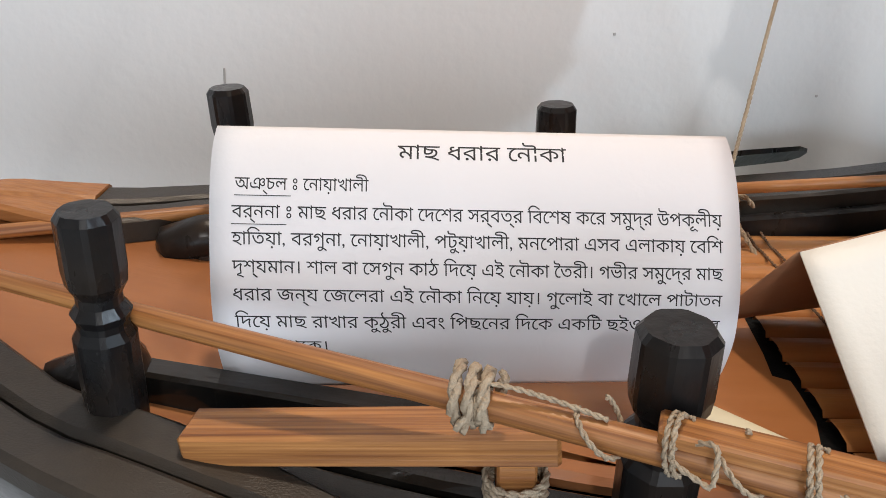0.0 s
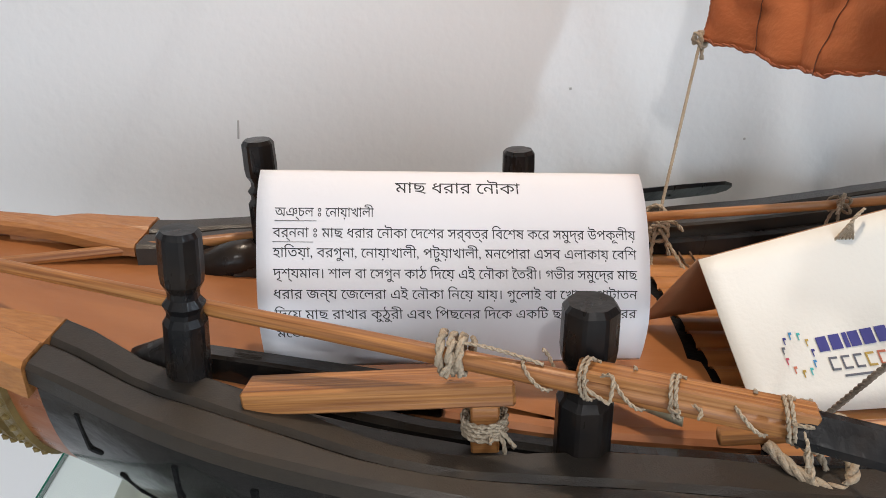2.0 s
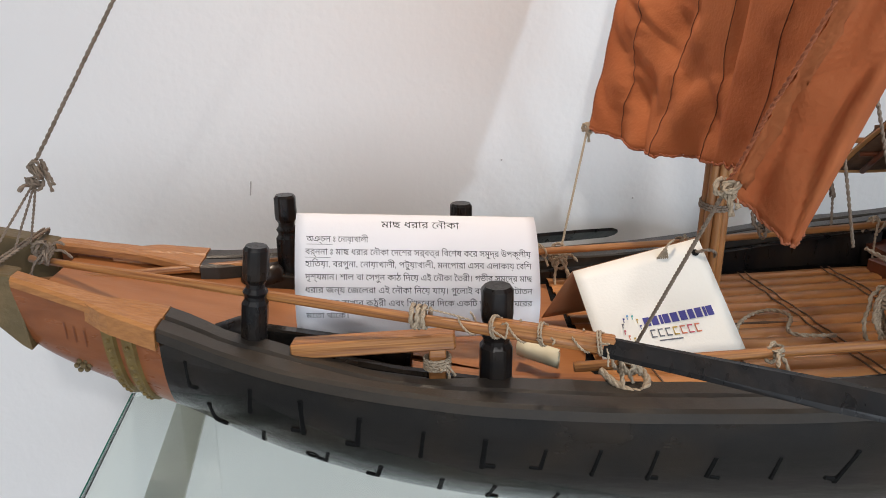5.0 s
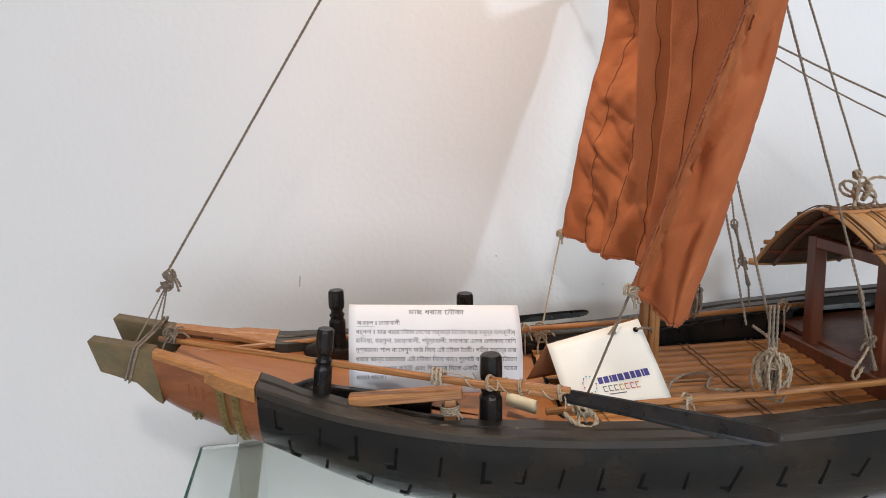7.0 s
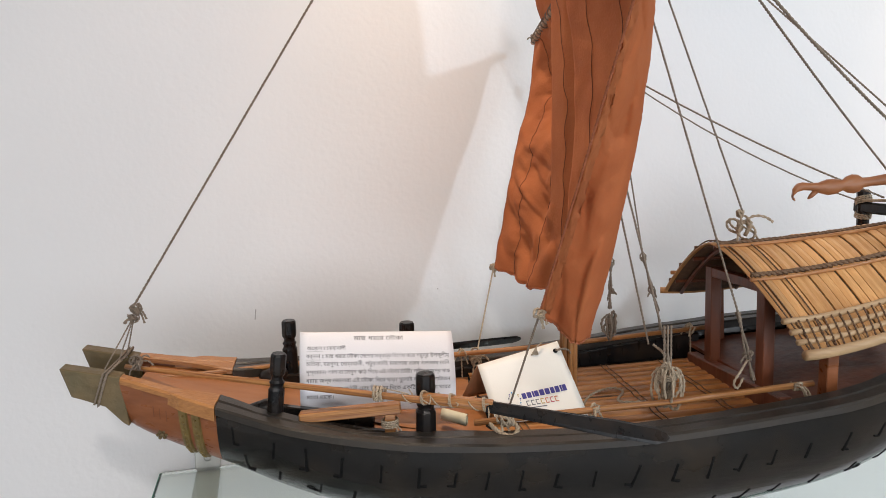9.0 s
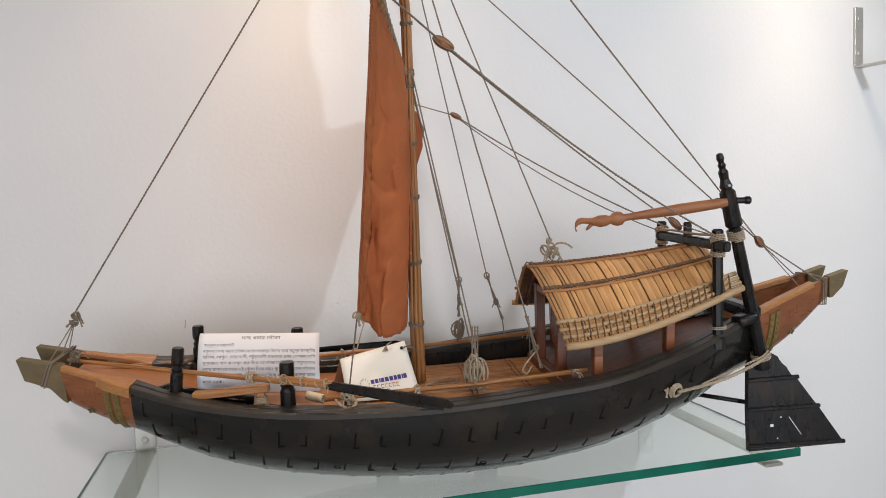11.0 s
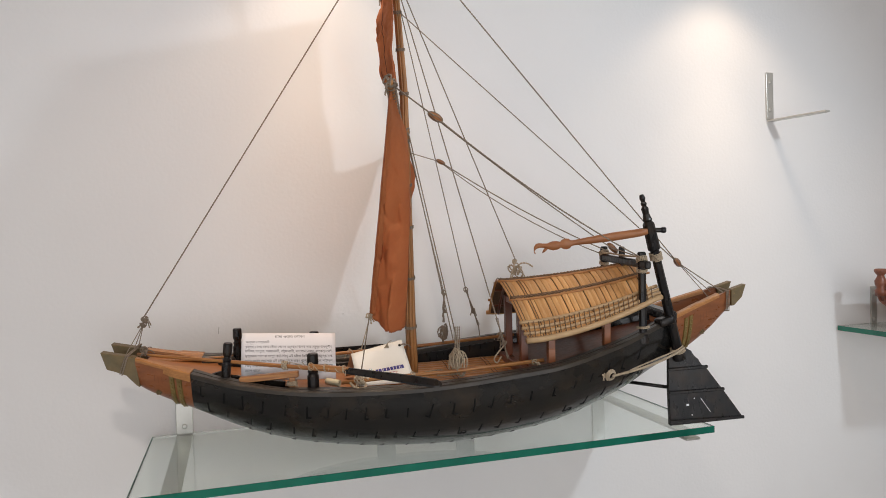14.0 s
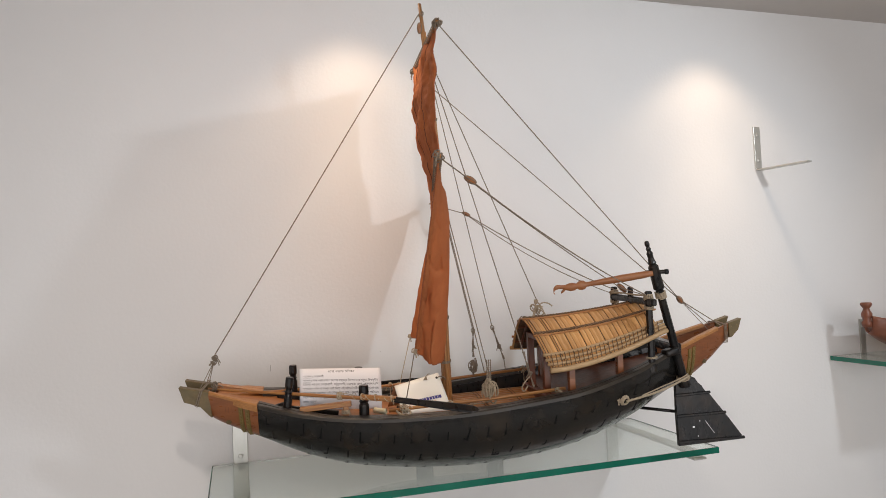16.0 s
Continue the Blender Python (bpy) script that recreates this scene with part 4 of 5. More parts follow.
# sheets
for a, b, s in (((.369, -.125, .223), (.356, -.066, .126), 41), ((.391, .148, .224), (.362, .104, .134), 42)):
    rope("sheet", [a, b], 0.0009, M_CORD if s == 41 else M_ROPE, boat, "thin sheet rope of the sail", 3)
    knot("rope_knot", a, 0.006, boat, seed=s, loops=4, r=0.0012)
    knot("rope_knot", b, 0.011, boat, seed=s + 10, loops=6, r=0.0012)
rope("tie", smooth_path([(.362, .100, .133), (.368, .092, .122), (.374, .085, .112)], 6), 0.0012, M_ROPE, boat)
rope("tie", smooth_path([(.360, .100, .131), (.357, .095, .12), (.358, .090, .11)], 6), 0.0012, M_ROPE, boat)


def stay(a, b, r=0.0010, sag=0.0, material=None, label="", n=12):
    a, b = Vector(a), Vector(b)
    pts = [a.lerp(b, i / n) - Vector((0, 0, sag * 4 * (i / n) * (1 - i / n))) for i in range(n + 1)]
    rope("stay", pts, r, material or M_CORD, boat, label)


PUL1, PUL2, PUL3, PUL4 = (.4545, -.191, .476), (.516, .170, .461), (.869, -.012, .2765), (.769, .010, .302)
NEARPOST, FARPOST = (.777, -.078, .288), (.776, .066, .290)
pulley(PUL1, (.70, -.12, .35), 0.0105)
pulley(PUL2, (.70, .10, .36), 0.0085)
pulley(PUL3, (.40, -.29, .685), 0.0105)
pulley(PUL4, (.41, .05, .69), 0.0105)
stay((.051, .004, .222), mast_at(.802) + Vector((-.003, 0, 0)), 0.0011, label="grey-brown cord forestay")
stay(HEAD_N, PUL3, 0.0010)
stay(HEAD_F, PUL3, 0.0010)
stay(PUL4, NEARPOST, 0.0009)
stay(YARD_N, PUL1, 0.0010)
stay(PUL1, NEARPOST, 0.0012, 0.010)
stay((.456, -.189, .474), (.772, .0, .296), 0.0010, 0.004)
stay(YARD_F, PUL2, 0.0009)
stay(PUL2, (.770, .03, .296), 0.0011, 0.008)
stay((.517, .169, .459), FARPOST, 0.0009, 0.014)
stay(PUL3, (.946, -.026, .222), 0.0010)
stay(PUL3, (.944, .020, .224), 0.0008)
stay((.873, -.012, .272), (.918, -.024, .216), 0.0007)
v_, f_ = [], []
for k in range(3):
    u = .944 + .0022 * k
    rope_data([P(u, v, z) for v, z in ((-.0270, .2305), (-.0280, .215), (-.0270, .1985), (0, .1935), (.0270, .1985), (.0280, .215), (.0270, .2305), (0, .2325), (-.0270, .2305))], 0.0008, v_, f_)
raw("stern_lashing", v_, f_, M_CORD, boat, "cord lashing round the two stern horns")

# shrouds with their ties
TOP = mast_at(.74)
stay(mast_at(.49), (.502, .080, .234), 0.0010)
stay(mast_at(.50), (.499, -.020, .170), 0.0010)
stay(mast_at(.50) + Vector((.003, 0, 0)), (.500, -.060, .165), 0.0010)
stay(mast_at(.71), (.541, .089, .237), 0.0009)
stay(mast_at(.73), (.556, -.068, .206), 0.0010)
stay(TOP, (.609, .016, .286), 0.0010)


def tie_down(top, low, seed, ring=True):
    """The looped lower end of a shroud."""
    top, low = Vector(top), Vector(low)
    if ring:
        rope("eye_loop", ring_path(top, (0.3, -1, 0.2), 0.004, 1.3, 0.001), 0.0010, M_CORD, boat)
    for k in range(3):
        o = Vector((0.0016 * math.cos(k * 2.1), 0.0016 * math.sin(k * 2.1), 0))
        rope("shroud_tie", [top + o, top.lerp(low, .5) - o, low + o], 0.0011, M_CORD, boat, "cord at a shroud's lower end")
    knot("rope_knot", top.lerp(low, .62), 0.006, boat, M_CORD, 0.0010, seed, 2, loops=3)


tie_down((.502, .080, .234), (.500, .078, .185), 51)
tie_down((.541, .089, .237), (.563, .099, .176), 52)
rope("tie", [(.563, .099, .176), (.566, .100, .150)], 0.0010, M_CORD, boat)
tie_down((.556, -.068, .206), (.572, -.067, .146), 53, False)
rope("tie", smooth_path([(.566, -.068, .165), (.556, -.075, .158), (.549, -.076, .148), (.554, -.073, .142), (.561, -.07, .150)], 6), 0.0012, M_ROPE, boat)
knot("rope_knot", (.609, .017, .272), 0.015, boat, M_ROPE, 0.0013, 54, 4, "frayed pale knot on the cabin roof", 6)
knot("rope_knot", (.607, .017, .283), 0.008, boat, M_ROPE, 0.0012, 55, 2, loops=4)
rope("tie", smooth_path([(.609, .016, .276), (.617, .010, .282), (.626, .006, .281), (.633, .004, .276)], 6), 0.0014, M_ROPE, boat)


def coil(centre, high, wide, loops, material, seed, label):
    rng = random.Random(seed)
    v, f = [], []
    for k in range(loops):
        c = Vector(centre) + Vector((rng.uniform(-.3, .3) * wide, rng.uniform(-.3, .3) * wide, rng.uniform(-.1, .1) * high))
        w, h, t = wide * rng.uniform(.28, .5), high * rng.uniform(.26, .5), rng.uniform(-1.6, 1.6)
        pts = [c + Vector((w * math.cos(a) * math.cos(t), w * math.cos(a) * math.sin(t), h * math.sin(a))) for a in [2 * math.pi * i / 18 for i in range(20)]]
        pts = [q + Vector((rng.uniform(-1, 1), rng.uniform(-1, 1), rng.uniform(-1, 1))) * 0.0007 for q in pts]
        rope_data(smooth_path(pts, 3), 0.0012, v, f)
    for k in range(3):
        rope_data(ring_path(Vector(centre) + Vector((0, 0, high * .12 + .002 * k)), (0, .1, 1), wide * .34, 1.1, .001), 0.0012, v, f)
    raw("rope_coil", v, f, material, boat, label)


coil((.497, -.062, .145), .040, .022, 12, M_ROPE, 61, "hanging coil of pale hemp rope")
rope("tie", smooth_path([(.499, -.030, .172), (.499, -.055, .168), (.497, -.062, .155)], 6), 0.0013, M_ROPE, boat)
rope("tie", [(.500, -.060, .165), (.498, -.062, .150)], 0.0013, M_ROPE, boat)
for o in (0, .003, -.003):
    rope("shroud_tail", [(.499 + o, -.058, .195), (.497 + o, -.062, .140)], 0.0011, M_CORD, boat)
coil((.499, .072, .168), .028, .014, 7, M_CORD, 62, "small coil of grey-brown cord")

# ---------------------------------------------------------------- cabin
ROOF_U0, ROOF_U1 = 0.583, 0.802


def roof_at(u, a, lift=0.0):
    """The arched roof: a from -1 (eave towards the room) to 1 (eave towards the wall)."""
    t = (u - ROOF_U0) / (ROOF_U1 - ROOF_U0)
    rise = 0.045 * max(t, 0.0) ** 1.25
    w = 0.128 - 0.048 * t
    top, low = 0.2560 + rise * 0.50, 0.183 + rise * 1.0
    mid = 0.018 - 0.016 * t
    ang = a * 0.62
    y = a * w
    m = math.sqrt(a * a + 0.02) - math.sqrt(0.02)
    z = low + (top - low) * (1 - (0.62 * m / (math.sqrt(1.02) - math.sqrt(0.02)) + 0.38 * a * a))
    z -= (0.002 + 0.004 * a * a) * 4 * max(t, 0) * max(1 - t, 0)
    lean = 0.014 * abs(a) * (1 - t) - 0.006
    n = Vector((0, math.sin(ang) * 0.8, math.cos(ang)))
    return Vector((u + lean, mid + y, z + 0.05 * y)) + n * lift


def cabin():
    verts = [roof_at(ROOF_U0 + .004 + (ROOF_U1 - ROOF_U0 - .008) * i / 20, -0.98 + 1.96 * j / 24, -0.002) for i in range(21) for j in range(25)]
    base = raw("cabin_roof", verts, grid_faces(21, 25), M_TWINE, boat, "arched roof of golden bamboo slats tied with twine")
    base.modifiers.new("t", "SOLIDIFY").thickness = 0.001
    n = 24
    rng = random.Random(9)
    for k in range(n):
        f0, f1 = (k + 0.05) / n, (k + 0.93) / n
        bm = bmesh.new()
        rows = []
        wob, lift = rng.uniform(-.0007, .0007), rng.uniform(0, .0017)
        m = 22
        for j in range(m + 1):
            a = -1 + 2 * j / m
            p0, p1 = roof_at(ROOF_U0 + (ROOF_U1 - ROOF_U0) * f0 + wob, a, lift), roof_at(ROOF_U0 + (ROOF_U1 - ROOF_U0) * f1 + wob, a, lift)
            c = (p0 + p1) / 2
            nrm = Vector((0, math.sin(a * 0.62), math.cos(a * 0.62)))
            rows.append([bm.verts.new(q) for q in (p0 - nrm * .0012, p0, c + nrm * .0008, p1, p1 - nrm * .0012)])
        for a, b in zip(rows, rows[1:]):
            for j in range(4):
                bm.faces.new((a[j], a[j + 1], b[j + 1], b[j]))
            bm.faces.new((a[4], a[0], b[0], b[4]))
        part("slat", bm, M_STRAW, base)
    for a in (-0.45, -0.08, 0.3, 0.62, 0.86):
        v, f = [], []
        pts = [roof_at(ROOF_U0 + .001 + (ROOF_U1 - ROOF_U0 + .008) * i / 40, a, 0.0026) for i in range(41)]
        rope_data(pts, 0.0025, v, f, 2, 0.011, 0.0018)
        raw("roof_rope", v, f, M_ROOFROPE, base)
    for a, r, mt in ((-1.0, 0.0044, M_EAVE), (-0.93, 0.0026, M_EAVE), (-0.87, 0.0026, M_EAVE), (-0.80, .0028, M_EAVE), (1.0, 0.0036, M_STRAW), (0.74, 0.0022, M_TAN), (-.49, .0018, M_TAN), (-.12, .0018, M_TAN)):
        pts = [roof_at(ROOF_U0 - .003 + (ROOF_U1 - ROOF_U0 + .016) * i / 20, a, 0.0015 if r > .003 else 0.0022) for i in range(21)]
        tube("batten", pts, r, mt, base, 8)
    for i in range(26):
        u = ROOF_U0 + (ROOF_U1 - ROOF_U0) * (i + .5) / 26
        pts = [roof_at(u + .006 * k / 5, -0.985 + .17 * k / 5, 0.0046 + .0006 * math.sin(k * math.pi / 5)) for k in range(6)]
        rope("eave_lacing", pts, 0.0009, M_TWINE, base)
    for u in (ROOF_U0 + .003, ROOF_U0 + .008, ROOF_U0 + .030, ROOF_U1 - .01):
        pts = [roof_at(u, -1 + 2 * j / 30, 0.003) for j in range(31)]
        rope("cross_tie", pts, 0.0007, M_TWINE, base)
    for a in (-.8, -.4, 0, .4, .8):
        pts = [roof_at(ROOF_U0 + .004 + .21 * i / 6, a, -0.004) for i in range(7)]
        tube("purlin", pts, 0.002, M_CABIN, base, 6)
    for u in (.60, .66, .72, .78):
        pts = [roof_at(u, -.95 + 1.9 * j / 16, -0.006) for j in range(17)]
        tube("rafter", pts, 0.0022, M_CABIN, base, 6)


cabin()


def post(a, b, wide, material=None, name="cabin_post"):
    part(name, beam(a, b, wide, wide * 0.9, 0.0007, (1, 0, 0)), material or M_CABIN, boat, "square red-brown cabin post")


for side, c in ((-1, 0.016), (1, 0.016)):
    post((.606, c + side * .046, .108), (.606, c + side * .046, .226 + .002 * side), 0.0125)
part("door_lintel", beam((.606, -.036, .219), (.606, .068, .223), 0.010, 0.010, 0.001), M_CABIN, boat)
part("cabin_step", box((.012, .165, .022), Matrix.Translation((.603, .016, .118)), .001), M_CABIN, boat, "red-brown board at the cabin front")
for (u, v, lo, hi) in ((.634, -.076, .128, .186), (.727, -.058, .147, .212), (.640, .112, .136, .196), (.728, .078, .152, .218)):
    post((u, v, lo), (u, v * 1.03, hi), 0.0115, M_BROWN)


def cabin_floor():
    bm = bmesh.new()
    rows = []
    for i in range(13):
        u = .609 + (.83 - .609) * i / 12
        h = max(half(u) - .028, .012)
        z = sheer(u) - 0.012
        rows.append([[bm.verts.new(P(u, v * h, z + d)) for v in (-1, 0, 1)] for d in (0, -.004)])
    for a, b in zip(rows, rows[1:]):
        for d in (0, 1):
            for k in range(2):
                bm.faces.new((a[d][k], a[d][k + 1], b[d][k + 1], b[d][k]))
    for k in range(2):
        bm.faces.new((rows[0][0][k], rows[0][0][k + 1], rows[0][1][k + 1], rows[0][1][k]))
    part("cabin_floor", bm, M_CABIN, boat, "dark red-brown cabin floor")


cabin_floor()

# black steering frame
for v, lo, hi in ((-.0765, .160, .297), (.068, .165, .304)):
    m = Matrix.Translation((.778, v, lo))
    part("frame_post", lathe([(0, .0085), (.012, .0085), (.014, .0062), (hi - lo - .016, .0060), (hi - lo - .014, .0068), (hi - lo - .002, .0066), (hi - lo, .0045)], 8, m), M_DARK, boat, "round black steering frame post")
part("frame_post", lathe([(0, .0052), (.028, .0052), (.030, .004)], 8, Matrix.Translation((.778, -.005, .274))), M_DARK, boat, "short black peg on the crossbar")
part("crossbar", beam((.778, -.098, .2775), (.778, .078, .2855), 0.010, 0.0115, 0.002), M_DARK, boat, "black crossbar of the steering frame")
for v, z in ((-.0765, .2795), (.068, .2865)):
    lashing("lashing", (.778, v, z + .006), (0, .3, 1), 0.0068, boat, r=0.0010, turns=4, tails=1)
    lashing("lashing", (.778, v, z - .010), (0, -.3, 1), 0.0066, boat, r=0.0010, turns=3)
lashing("lashing", (.778, -.0765, .184), (0, 0, 1), 0.0078, boat, r=0.0010, turns=2)
rope("crossbar_line", smooth_path([(.774, .066, .292), (.773, .03, .293), (.774, -.01, .291), (.773, -.04, .290), (.775, -.078, .290)], 6), 0.0016, M_ROPE, boat, "pale rope along the crossbar", 3)

# stern bulwark and rudder block
part("stern_beam", beam((.832, -.062, .196), (.832, .062, .203), .020, .015, .003), M_DARK, boat, "rounded black beam across the stern")
part("rudder_block", box((.026, .022, .013), Matrix.Translation((.820, -.062, .190)) @ pose(0, 0, 0, 0, -14, 0), .005, 3), M_DARK, boat, "rounded black stern block", True)

# ---------------------------------------------------------------- rudder
RT, RB = Vector((.7765, -.083, .382)), Vector((.849, -.052, .128))


def rudder():
    d = (RB - RT)
    n = d.length
    q = (-d).to_track_quat("Z", "Y").to_matrix().to_4x4()
    m = Matrix.Translation(RB) @ q
    prof = [(0, .0095), (.006, .0095), (.02, .0078), (n - .088, .0066), (n - .085, .0095), (n - .046, .0088), (n - .042, .006), (n - .039, .0072), (n - .036, .0062), (n - .030, .0048), (n - .022, .0056), (n - .018, .0034), (n - .014, .0046), (n - .011, .003), (n - .006, .0044), (n - .001, .0034), (n, .0015)]
    stock = part("rudder", lathe(prof, 12, m), M_DARK, boat, "black steering oar with turned head and broad ribbed blade")
    v0 = -0.044
    outline = [(.8335, .024), (.9515, .031), (.918, .078), (.893, .112), (.884, .117), (.880, .127), (.873, .131), (.869, .140), (.858, .146), (.842, .146), (.836, .137), (.832, .130), (.834, .122), (.8325, .075)]
    bm = bmesh.new()
    a = [bm.verts.new((u, v0 - .0045 - (u - .84) * .09, z)) for u, z in outline]
    b = [bm.verts.new((u, v0 + .0035 - (u - .84) * .09, z)) for u, z in outline]
    bm.faces.new(a)
    bm.faces.new(list(reversed(b)))
    k = len(a)
    for i in range(k):
        bm.faces.new((a[i], b[i], b[(i + 1) % k], a[(i + 1) % k]))
    bmesh.ops.bevel(bm, geom=list(bm.edges), offset=0.001, segments=1, affect="EDGES")
    blade = part("blade", bm, M_DARK, stock, "black trapezoid rudder blade")
    for z, u1 in ((.112, .893), (.076, .919), (.031, .950)):
        part("batten", beam((.831, v0 - .005, z), (u1 + .001, v0 - .005 - (u1 - .84) * .09, z + .003), .0042, .0048, .001), M_DARK, blade)
    for k, (u, z, s) in enumerate(((.861, .056, .004), (.872, .066, .0016), (.868, .040, .0016))):
        part("scratch", box((s, .0006, .0018 if k else .0030), Matrix.Translation((u, v0 - .0050 - (u - .84) * .09, z)) @ pose(0, 0, 0, 0, 20 * k, 0)), M_PAPER, blade, "pale chip in the black paint")
    part("scratch", beam((.882, v0 - .0088, .066), (.897, v0 - .0102, .044), .0006, .0007), M_PAPER, blade, "thin pale scratch")
    lashing("lashing", RB.lerp(RT, .06), d, .0095, stock, M_ROPE, .0011, 3)
    lashing("lashing", RB.lerp(RT, .635), d, .0078, stock, M_ROPE, .0010, 6)
    part("peg", lathe([(-.014, .0036), (.016, .0036), (.018, .0046), (.022, .0046), (.0235, .003)], 10, Matrix.Translation(RB.lerp(RT, .79)) @ pose(0, 0, 0, 0, 90, -20)), M_DARK, stock)


rudder()
EYE = hull_out(0.716, 0.75, -1, 0.003)
EYE_OUT = (hull_out(0.716, 0.75, -1, 0.004) - EYE).normalized()
rope("rudder_rope", smooth_path([(.850, -.062, .146), (.826, -.080, .142), (.795, -.091, .134), (.760, -.101, .127), EYE + EYE_OUT * .004], 10), 0.0021, M_ROPE, boat, "thick pale rope from the rudder to the hull", 3)
rope("rudder_rope", smooth_path([(.850, -.060, .150), (.83, -.078, .147), (.79, -.090, .1375), (.745, -.103, .1265)], 10), 0.0013, M_ROPE, boat)
for k in range(3):
    rope("rope_grommet", ring_path(EYE + EYE_OUT * .0015 * k, EYE_OUT, .0080 - .0009 * k, 1.05, .001), 0.0016, M_ROPE, boat, "pale rope grommet on the hull", 3)
knot("rope_knot", EYE + Vector((-.010, -.001, .0)), 0.005, boat, M_ROPE, 0.0013, 71, 2, loops=3)
tube("gudgeon", [(.785, .0, .086), (.836, -.035, .082)], 0.0028, M_DARK, boat, 8, "thin black strut from hull to rudder")


def tiller():
    a, b = Vector((.780, -.094, .327)), Vector((.623, -.037, .305))
    d = (b - a).normalized()
    side = d.cross(Vector((0, 0, 1))).normalized()
    up = side.cross(d).normalized()
    n = (b - a).length
    prof = [(0, .0042, 0), (.012, .0058, 0), (.05, .0064, 0), (.085, .0052, 0), (.105, .0040, 0), (.111, .0044, 0), (.114, .0074, 0), (.119, .0084, 0), (.124, .0070, 0), (.127, .0046, 0), (.132, .0066, 0), (.139, .0070, 0), (.146, .0046, .0006), (.152, .0034, .0024), (.158, .0036, .0038), (.163, .0038, .0030), (.1665, .0034, -.0004), (.1675, .0026, -.0044), (.1655, .0012, -.0074)]
    bm = bmesh.new()
    rows = []
    for x, r, lift in prof:
        c = a + d * (x / .1675 * n) + up * lift
        rows.append([bm.verts.new(c + side * math.cos(k * math.pi / 6) * min(r, .0052) + up * math.sin(k * math.pi / 6) * r) for k in range(12)])
    for p, q in zip(rows, rows[1:]):
        for k in range(12):
            bm.faces.new((p[k], p[(k + 1) % 12], q[(k + 1) % 12], q[k]))
    bm.faces.new(rows[0])
    bm.faces.new(rows[-1])
    t = part("tiller", bm, M_CARVE, boat, "carved teak tiller with a hooked end", True)
    c = a + d * (.148 / .1675 * n)
    tip = lathe([(0, .0024), (.006, .002), (.0095, .0006)], 8, Matrix.Translation(c - up * .002) @ (d - up * .8).to_track_quat("Z", "Y").to_matrix().to_4x4())
    part("beak", tip, M_CARVE, t, "", True)


tiller()


# ---------------------------------------------------------------- cards lying in the boat
def paper_at(x, s):
    """The bent paper: x 0..1 across, s metres down from its top edge."""
    L = Vector((.1885, -.004, .1925)).lerp(Vector((.3225, .0105, .1845)), x)
    prof = ((0, 0, 0), (.004, -.0026, -.0008), (.010, -.0070, -.0045), (.020, -.0125, -.0125), (.032, -.0175, -.0235), (.046, -.0225, -.0365), (.058, -.0245, -.0483), (.070, -.0225, -.0601), (.077, -.0200, -.0666))
    for p, q in zip(prof, prof[1:]):
        if s <= q[0] or q is prof[-1]:
            t = (s - p[0]) / (q[0] - p[0])
            dv, dz = p[1] + (q[1] - p[1]) * t, p[2] + (q[2] - p[2]) * t
            break
    dv -= 0.0045 * x * math.sin(min(max(s, 0) / .077, 1) * math.pi)
    return L + Vector((0, dv, dz))


def paper_smooth(x, s):
    return (paper_at(x, s - .003) * (1 if s > .003 else 0) + paper_at(x, s) + paper_at(x, min(s + .003, .077))) / (3 if s > .003 else 2)


LINES = [
    ("মাছ ধরার নৌকা", .0118, .505, .0062, "C", 0.325),
    ("অঞ্চল ঃ নোয়াখালী", .0206, .045, .0048, "L", 0.245),
    ("বর্ননা ঃ মাছ ধরার নৌকা দেশের সর্বত্র বিশেষ করে সমুদ্র উপকূলীয়", .0276, .040, .0048, "J", 0.925),
    ("হাতিয়া, বরগুনা, নোয়াখালী, পটুয়াখালী, মনপোরা এসব এলাকায় বেশি", .0342, .040, .0048, "J", 0.925),
    ("দৃশ্যমান। শাল বা সেগুন কাঠ দিয়ে এই নৌকা তৈরী। গভীর সমুদ্রে মাছ", .0412, .040, .0048, "J", 0.925),
    ("ধরার জন্য জেলেরা এই নৌকা নিয়ে যায়। গুলোই বা খোলে পাটাতন", .0482, .040, .0048, "J", 0.925),
    ("দিয়ে মাছ রাখার কুঠুরী এবং পিছনের দিকে একটি ছইওয়ালা ঘরের", .0552, .040, .0048, "J", 0.925),
    ("মতো থাকে।", .0622, .040, .0048, "L", 0.165),
]
PRE = "িেৈ"


def visual(text):
    """Puts the vowel signs that stand before their letter in writing order."""
    text = text.replace("ো", "ে" + "া").replace("ৌ", "ে" + "ৗ")
    out = []
    for ch in text:
        if ch in PRE:
            i = len(out) - 1
            while i > 1 and out[i - 1] == "্":
                i -= 2
            if i > 0 and out[i] == "়":
                i -= 1
            out.insert(max(i, 0), ch)
        else:
            out.append(ch)
    return "".join(out)


